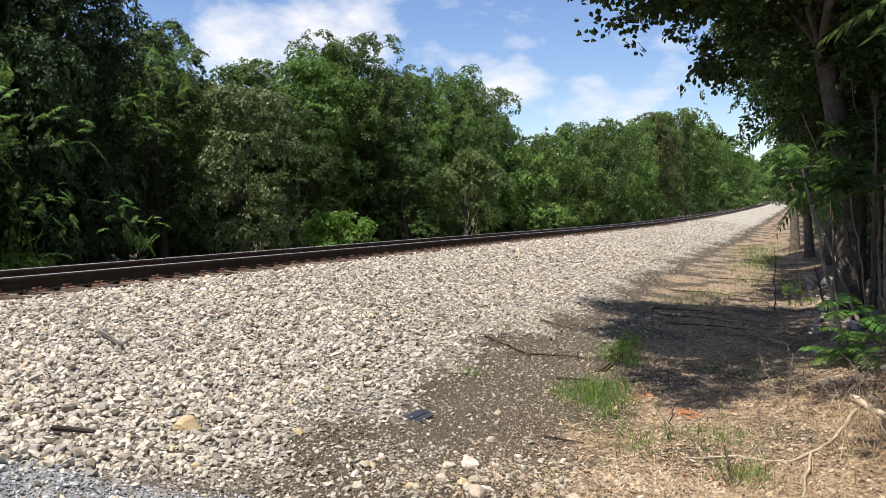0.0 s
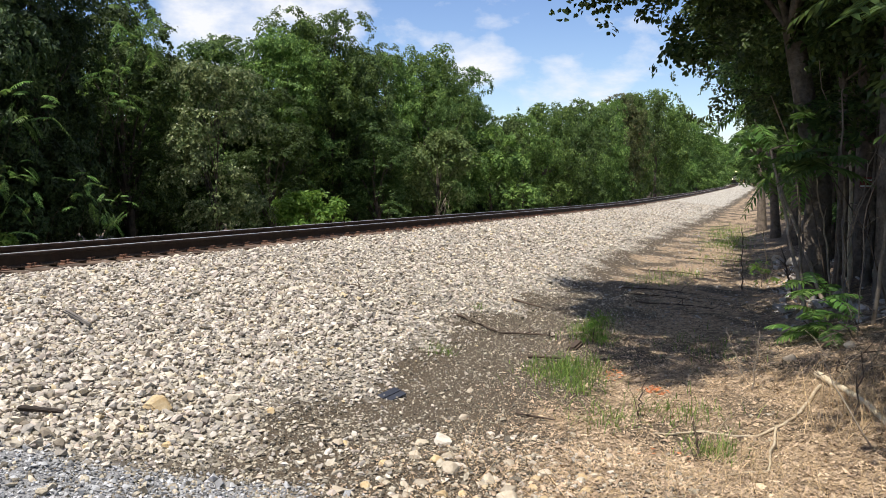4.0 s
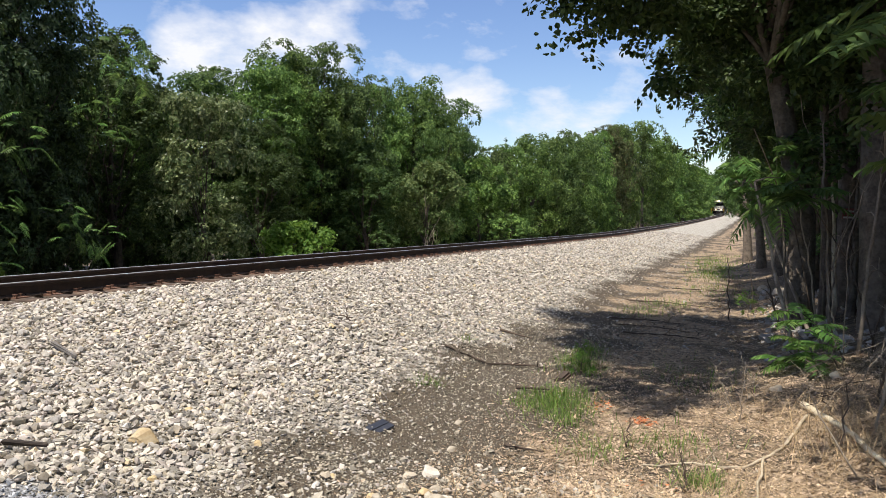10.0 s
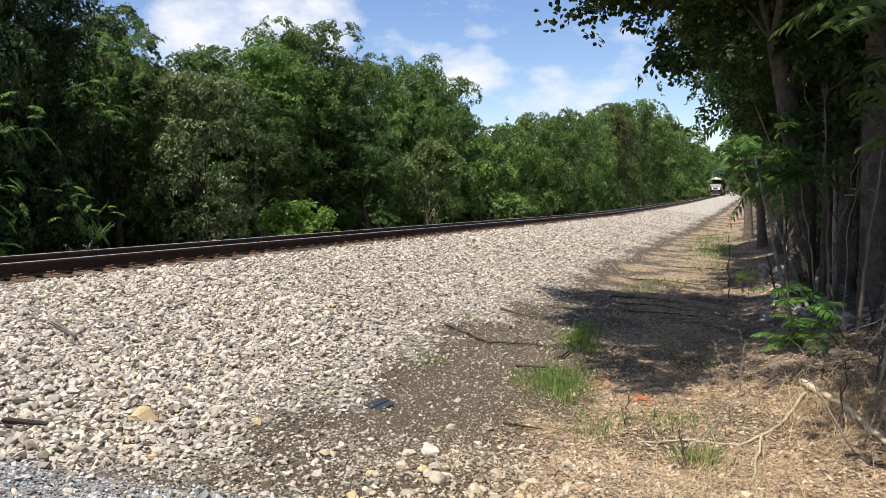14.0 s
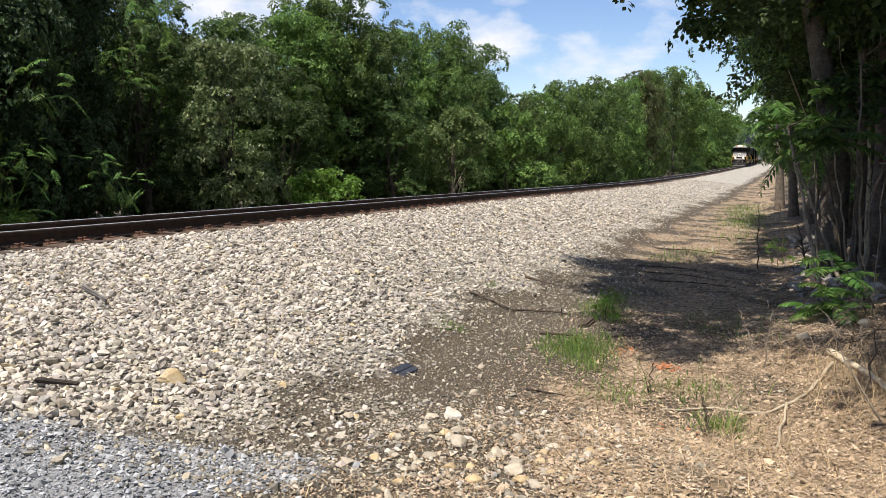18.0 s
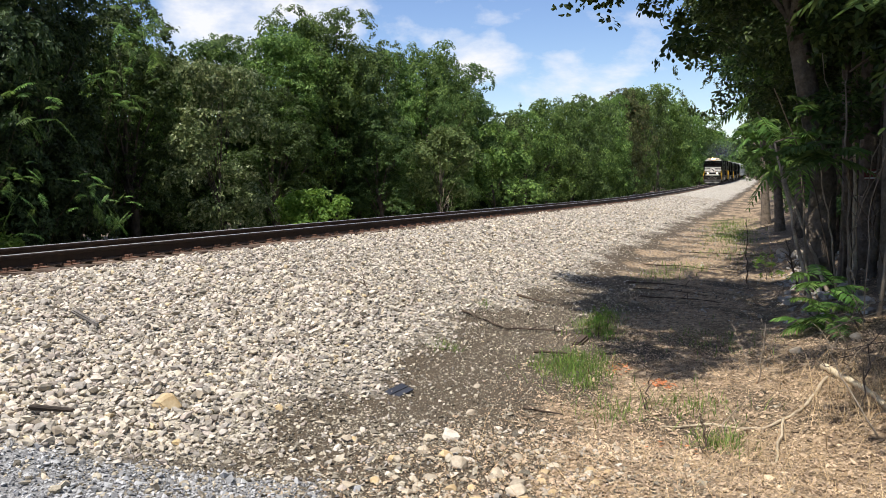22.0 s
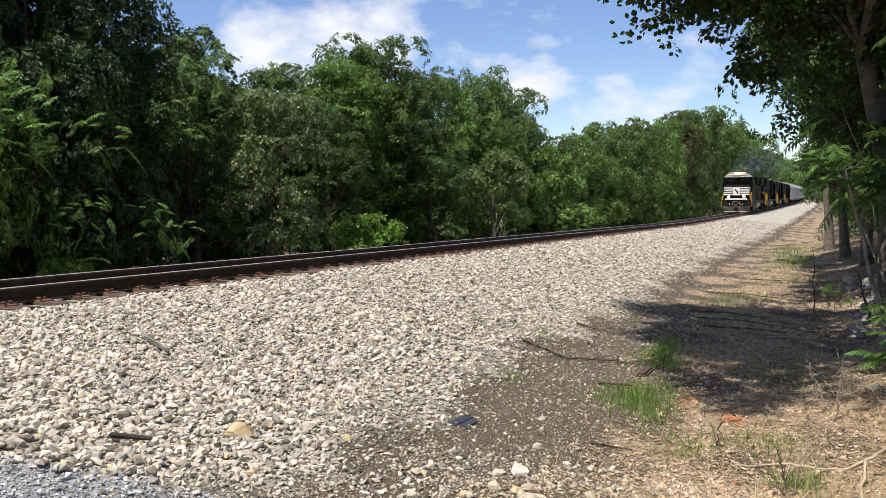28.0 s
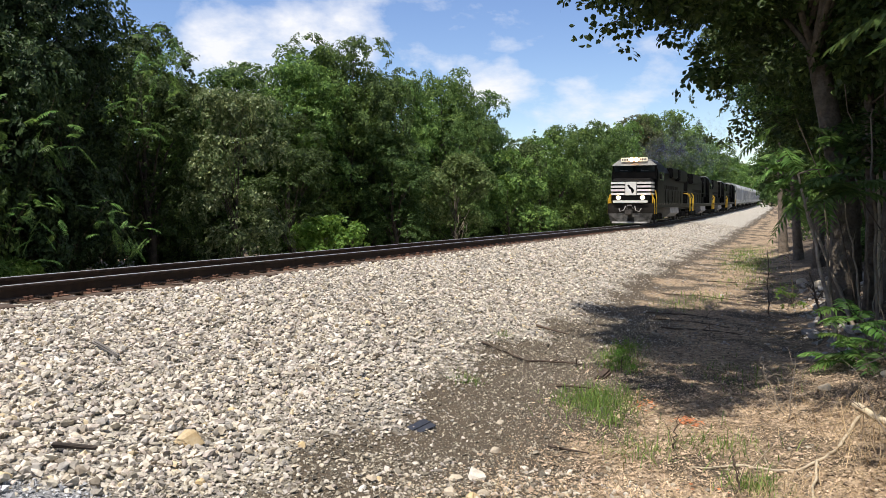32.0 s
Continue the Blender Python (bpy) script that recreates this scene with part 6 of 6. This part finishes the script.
for k, (s, q, size, mat, label) in enumerate((
        (3.74, 5.87, 0.26, YELLOW, "large ochre sandstone lump on the ballast"), (3.79, 7.89, 0.16, PALE, "pale tan fieldstone at the ballast's edge"),
        (3.98, 7.11, 0.065, YELLOW, "small yellow stone on dark grit"), (5.23, 7.41, 0.11, PALE, "flat grey stone on dark grit"), (4.29, 6.35, 0.10, YELLOW, "brownish stone on the grit's edge"),
        (3.53, 8.3, 0.16, PALE, "tan stone among dry grass"), (3.47, 7.98, 0.09, YELLOW, "ochre stone among dry grass"), (3.35, 7.6, 0.08, YELLOW, "ochre stone among dry grass"), (3.3, 6.35, 0.09, YELLOW, "ochre stone beside the road gravel"),
        (3.97, 8.38, 0.13, PALE, "pale stone among dry grass"), (3.77, 8.12, 0.12, PALE, "pale stone among dry grass"), (4.03, 8.66, 0.07, YELLOW, "orange-brown stone in dry litter"), (5.9, 7.2, 0.09, PALE, "white stone on dark grit"),
        (6.3, 5.7, 0.08, YELLOW, "ochre stone in the ballast"), (5.3, 5.3, 0.08, YELLOW, "ochre stone in the ballast"), (4.6, 5.5, 0.09, YELLOW, "yellow stone in the ballast"), (6.1, 3.3, 0.10, YELLOW, "yellow stone in the ballast"), (5.0, 2.9, 0.10, YELLOW, "yellow stone in the ballast"),
        (3.9, 5.35, 0.10, PALE, "pale stone in the ballast"), (7.75, 9.7, 0.17, PALE, "pale stone at the foot of the bank"), (7.9, 10.2, 0.16, PALE, "pale stone at the foot of the bank"), (2.9, 8.7, 0.10, PALE, "pale stone among dry grass"), (3.05, 7.9, 0.07, YELLOW, "ochre stone among dry grass"),
        (14.2, 10.0, 0.35, PALE, "grey rubble on the bank"), (15.6, 10.1, 0.4, PALE, "grey rubble on the bank"), (17.0, 10.0, 0.45, PALE, "grey rubble on the bank"), (19.0, 9.7, 0.4, PALE, "grey rubble on the bank"), (13.0, 10.4, 0.3, PALE, "grey rubble on the bank"))):
    boulder("stone", s, q, size, k + 3, mat, label)


for k in range(30):
    pick = random.Random(700 + k)
    warm = pick.random() < 0.4
    boulder("stone", pick.uniform(3.25, 4.15), pick.uniform(7.4, 8.8), pick.uniform(0.045, 0.125), 60 + k, YELLOW if warm else PALE, "small ochre stone among dry grass" if warm else "small pale stone among dry grass", 0.42)


def stick(name, ends, r, mat, label, seed=0, sag=0.03, twigs=0, category="branch", lift=0.0):
    """A crooked stick through places along and across the line, with heights over the ground."""
    rng = random.Random(seed)
    pts = []
    for (s0, q0, h0), (s1, q1, h1) in zip(ends, ends[1:]):
        for i in range(6):
            f = i / 6
            s, q, h = s0 + (s1 - s0) * f, q0 + (q1 - q0) * f, h0 + (h1 - h0) * f
            pts.append(spot(s, q) + Vector((rng.uniform(-1, 1) * sag, rng.uniform(-1, 1) * sag, h + r + lift)))
    s, q, h = ends[-1]
    pts.append(spot(s, q) + Vector((0, 0, h + r)))
    rows = [(pts, [r * (1 - 0.6 * i / (len(pts) - 1)) for i in range(len(pts))])]
    ob = tagged(new(name, None), label, category)
    ob.location = pts[0]
    rows = [([p - pts[0] for p in rows[0][0]], rows[0][1])]
    tw = []
    for _ in range(twigs):
        st = rows[0][0][rng.randrange(1, len(pts))]
        e = st + Vector((rng.uniform(-1, 1), rng.uniform(-1, 1), rng.uniform(0.1, 0.9))) * rng.uniform(0.1, 0.3)
        tw.append(([st, st.lerp(e, 0.5) + Vector((0, 0, 0.03)), e], [r * 0.45, r * 0.3, r * 0.12]))
    v, f = tubes(rows, 7)
    child("stem", mesh_of("stem", v, f, mat, True), ob)
    for row in tw:
        v, f = tubes([row], 5)
        child("side_twig", mesh_of("side_twig", v, f, mat, True), ob)


stick("fallen_branch", ((6.98, 9.88, 0.02), (6.55, 10.03, 0.01), (6.09, 10.18, 0.0), (5.65, 10.27, 0.0), (5.2, 10.35, 0.0), (4.5, 10.5, -0.02)), 0.028, STRIPPED, "thick pale bark-stripped branch lying on the bank", 1, 0.008)
stick("fallen_branch", ((6.7, 9.88, 0.02), (5.98, 9.68, 0.0), (5.6, 9.44, 0.0), (5.64, 9.09, 0.0), (5.4, 8.76, 0.0)), 0.014, DEADWOOD, "thin pale fallen branch across dry litter", 2, 0.012, 3)
stick("fallen_branch", ((5.68, 9.56, 0.05), (4.93, 9.5, 0.0), (4.58, 9.27, 0.0), (4.64, 9.07, 0.0), (4.76, 8.85, 0.0)), 0.009, DEADWOOD, "thin pale fallen twig in dry litter", 3, 0.010)
stick("fallen_twig", ((8.75, 5.95, 0.02), (8.4, 6.65, 0.01), (8.42, 7.15, 0.02), (8.3, 7.35, 0.01)), 0.016, TWIG, "long dark crooked twig on the grit", 4, 0.02, 3, "twig")
stick("fallen_twig", ((7.25, 7.3, 0.02), (7.29, 7.68, 0.02)), 0.018, TWIG, "short dark stick beside green grass", 5, 0.01, 0, "twig")
stick("fallen_twig", ((5.43, 7.75, 0.01), (5.33, 8.08, 0.01)), 0.012, TWIG, "short dark stick on dark grit", 6, 0.008, 0, "twig")
stick("fallen_twig", ((10.5, 6.1, 0.02), (10.4, 6.6, 0.02)), 0.02, TWIG, "dark stick at the edge of the shade", 7, 0.01, 0, "twig")
for k, (a, b) in enumerate((((12.6, 7.4), (12.0, 8.6)), ((13.2, 7.2), (12.8, 8.4)), ((16.5, 7.0), (15.8, 8.8)), ((18.5, 5.0), (18.0, 5.6)), ((23, 4.6), (22.4, 5.4)), ((11.8, 7.6), (11.4, 8.9)), ((20.0, 7.6), (19.0, 9.6)), ((9.0, 4.3), (8.8, 4.55)))):
    stick("fallen_twig", ((*a, 0.02), ((a[0] + b[0]) / 2 + 0.1, (a[1] + b[1]) / 2, 0.02), (*b, 0.02)), 0.014, TWIG, "dark fallen stick lying across the ditch", 10 + k, 0.04, 2, "twig")
# upright dead stems and leaning poles on the bank
for k, (s, q, h, ls, lq, r, mat) in enumerate(((14.2, 9.1, 1.1, 0, -0.05, 0.012, TWIG), (15.2, 9.5, 1.0, 0.1, -0.1, 0.012, TWIG), (12.2, 9.85, 0.8, 0.1, -0.2, 0.02, TWIG), (6.75, 9.39, 0.5, 0, 0.03, 0.007, DEADGREY), (6.9, 9.35, 0.45, 0.1, -0.2, 0.006, DEADGREY),
                                               (10.0, 9.95, 2.2, 0.3, -0.5, 0.03, DEADGREY), (9.6, 10.3, 2.6, 0.1, -0.15, 0.022, DEADGREY), (9.0, 10.5, 2.4, 0, 0.2, 0.025, DEADGREY), (7.6, 10.6, 1.8, 0.1, 0.15, 0.016, DEADGREY), (8.2, 10.9, 2.6, 0.2, 0.1, 0.03, DEADGREY),
                                               (5.8, 8.6, 0.22, 0.02, 0.02, 0.008, TWIG), (4.9, 9.1, 0.25, 0.02, -0.03, 0.007, TWIG), (6.3, 10.3, 1.0, 0.1, 0.2, 0.012, DEADGREY), (5.9, 10.5, 1.2, 0.2, 0.15, 0.012, DEADGREY), (7.0, 10.4, 1.4, -0.2, 0.3, 0.012, TWIG), (11.5, 10.2, 2.8, 1.6, -1.0, 0.03, DEADGREY))):
    stick("dead_sapling", ((s, q, -0.03), (s + ls * 0.5, q + lq * 0.5, h * 0.5), (s + ls, q + lq, h)), r, mat, "upright dead sapling on the bank", 40 + k, 0.015, 4, "dead sapling")
for k in range(18):
    rng = random.Random(500 + k)
    s, q, h = rng.uniform(8.2, 13.5), rng.uniform(10.1, 11.6), rng.uniform(1.4, 3.2)
    stick("dead_sapling", ((s, q, -0.03), (s + rng.uniform(-0.2, 0.2), q + rng.uniform(-0.2, 0.2), h * 0.5), (s + rng.uniform(-0.4, 0.4), q + rng.uniform(-0.5, 0.4), h)), rng.uniform(0.006, 0.014), DEADGREY if k % 3 else TWIG, "thin leaning dead sapling on the bank", 520 + k, 0.03, 5, "dead sapling")
# vines and a pale snag beside the oak's trunk
stick("vine", ((11.72, 9.93, -0.02), (11.7, 9.84, 1.4), (11.75, 9.72, 2.7)), 0.022, DEADGREY, "pale woody vine climbing the oak's trunk", 601, 0.02, 2, "vine")
stick("vine", ((11.55, 10.28, 0.0), (11.6, 10.14, 1.1), (11.62, 9.98, 1.9)), 0.018, DEADGREY, "pale woody vine climbing the oak's trunk", 602, 0.025, 2, "vine")
stick("vine", ((12.1, 10.42, 0.0), (12.1, 10.30, 1.6), (12.0, 10.02, 3.6)), 0.014, DEADGREY, "thin hanging vine beside the oak's trunk", 603, 0.04, 0, "vine")
stick("snag", ((12.3, 10.56, -0.02), (12.3, 10.54, 1.0), (12.3, 10.48, 1.95)), 0.042, DEADWOOD, "broken pale dead snag on the bank", 604, 0.02, 1, "snag")


def warning_sign(s, q, z):
    """A small faded board nailed to a trunk; its writing cannot be read."""
    board = part("sign", boxes(((-0.13, -0.006, -0.08, 0.13, 0.006, 0.08),), 0.004), surf("faded_red_sign", (0.10, 0.022, 0.018), (0.20, 0.05, 0.04), 9, 0.6, bump=0.05), None)
    board.matrix_world = Matrix.Translation(spot(s, q, z)) @ pose(0, 0, 0, 0, 0, -25)
    tagged(board, "small faded red sign nailed to a shaded trunk", "sign")
    part("lower_bar", boxes(((-0.12, -0.010, -0.072, 0.12, -0.005, -0.045),)), CABTOP, board, "pale plain bar")
    part("upper_bar", boxes(((-0.09, -0.010, 0.02, 0.09, -0.005, 0.045),)), CABTOP, board, "pale plain bar")


warning_sign(13.18, 10.84, 1.55)
# tangle of dead brush at the foot of the bank
for k in range(16):
    rng = random.Random(90 + k)
    s, q = rng.uniform(5.2, 8.2), rng.uniform(9.9, 11.2)
    stick("dead_brush", ((s, q, 0.0), (s + rng.uniform(-0.5, 0.5), q + rng.uniform(-0.5, 0.5), rng.uniform(0.25, 0.6)), (s + rng.uniform(-0.9, 0.9), q + rng.uniform(-0.9, 0.6), rng.uniform(0.1, 0.5))), 0.006, DEADGREY if k % 2 else TWIG, "tangled dead brush on the bank", 130 + k, 0.03, 6, "brush")


def scrap_plate():
    bm = bmesh.new()
    box(bm, -0.10, -0.085, 0, 0.10, 0.085, 0.009, bevel=0.003)
    box(bm, -0.10, -0.010, 0.008, 0.10, 0.004, 0.015, bevel=0.002)
    me = bpy.data.meshes.new("scrap_plate")
    bm.to_mesh(me)
    bm.free()
    me.materials.append(surf("dark_bluish_plastic", (0.012, 0.014, 0.022), (0.035, 0.038, 0.05), 9, 0.5, bump=0.2))
    ob = tagged(new("scrap_plate", me), "small dark plate lying on the grit", "scrap")
    ob.matrix_world = Matrix.Translation(spot(5.53, 6.65) + Vector((0, 0, 0.016))) @ pose(0, 0, 0, 14, 0, -25) @ pose(0, 0, 0, 0, 0, 62)


scrap_plate()


def wood_scrap(s, q, length, wide, spin, mat, label, seed):
    rng = random.Random(seed)
    bm = bmesh.new()
    box(bm, -length / 2, -wide / 2, 0, length / 2, wide / 2, wide * 0.6, bevel=0.006)
    for v in bm.verts:
        v.co += Vector((rng.uniform(-1, 1), rng.uniform(-1, 1), rng.uniform(-1, 1))) * 0.006
        v.co.y *= 1 - 0.5 * (v.co.x / length + 0.5)
    me = bpy.data.meshes.new("wood_scrap")
    bm.to_mesh(me)
    bm.free()
    me.materials.append(mat)
    ob = tagged(new("wood_scrap", me), label, "wood scrap")
    ob.matrix_world = Matrix.Translation(spot(s, q) + Vector((0, 0, 0.035))) @ pose(0, 0, 0, 0, 6, spin)


OLDWOOD = surf("weathered_grey_wood", (0.09, 0.08, 0.07), (0.22, 0.20, 0.18), 10, 0.85, bump=0.5, fine=50)
wood_scrap(5.10, 3.66, 0.56, 0.046, -46, OLDWOOD, "weathered grey splinter of tie wood on the ballast", 1)
wood_scrap(3.02, 5.70, 0.25, 0.036, 2, BURNT, "dark broken stick on the ballast", 2)
# bare twigs under the small pale tree
for k in range(7):
    rng = random.Random(300 + k)
    s, q = 32.0 + rng.uniform(-0.6, 0.9), -4.2 + rng.uniform(-0.3, 0.3)
    stick("bare_shrub", ((s, q, 0.0), (s + rng.uniform(-0.4, 0.4), q, 0.8), (s + rng.uniform(-0.9, 0.9), q + 0.1, rng.uniform(1.2, 1.9))), 0.02, DEADWOOD, "bare grey twiggy shrub beside the track", 310 + k, 0.05, 8, "shrub")


# a weathered block half sunk in the ditch
block = boxes(((-0.15, -0.05, -0.05, 0.15, 0.05, 0.035),), 0.02)
old = part("wood_block", block, TIE, None)
old.matrix_world = Matrix.Translation(spot(7.95, 7.61) + Vector((0, 0, 0.02))) @ pose(0, 0, 0, 4, -5, 60)
tagged(old, "weathered grey wood block half sunk beside green grass", "wood block")

motions()
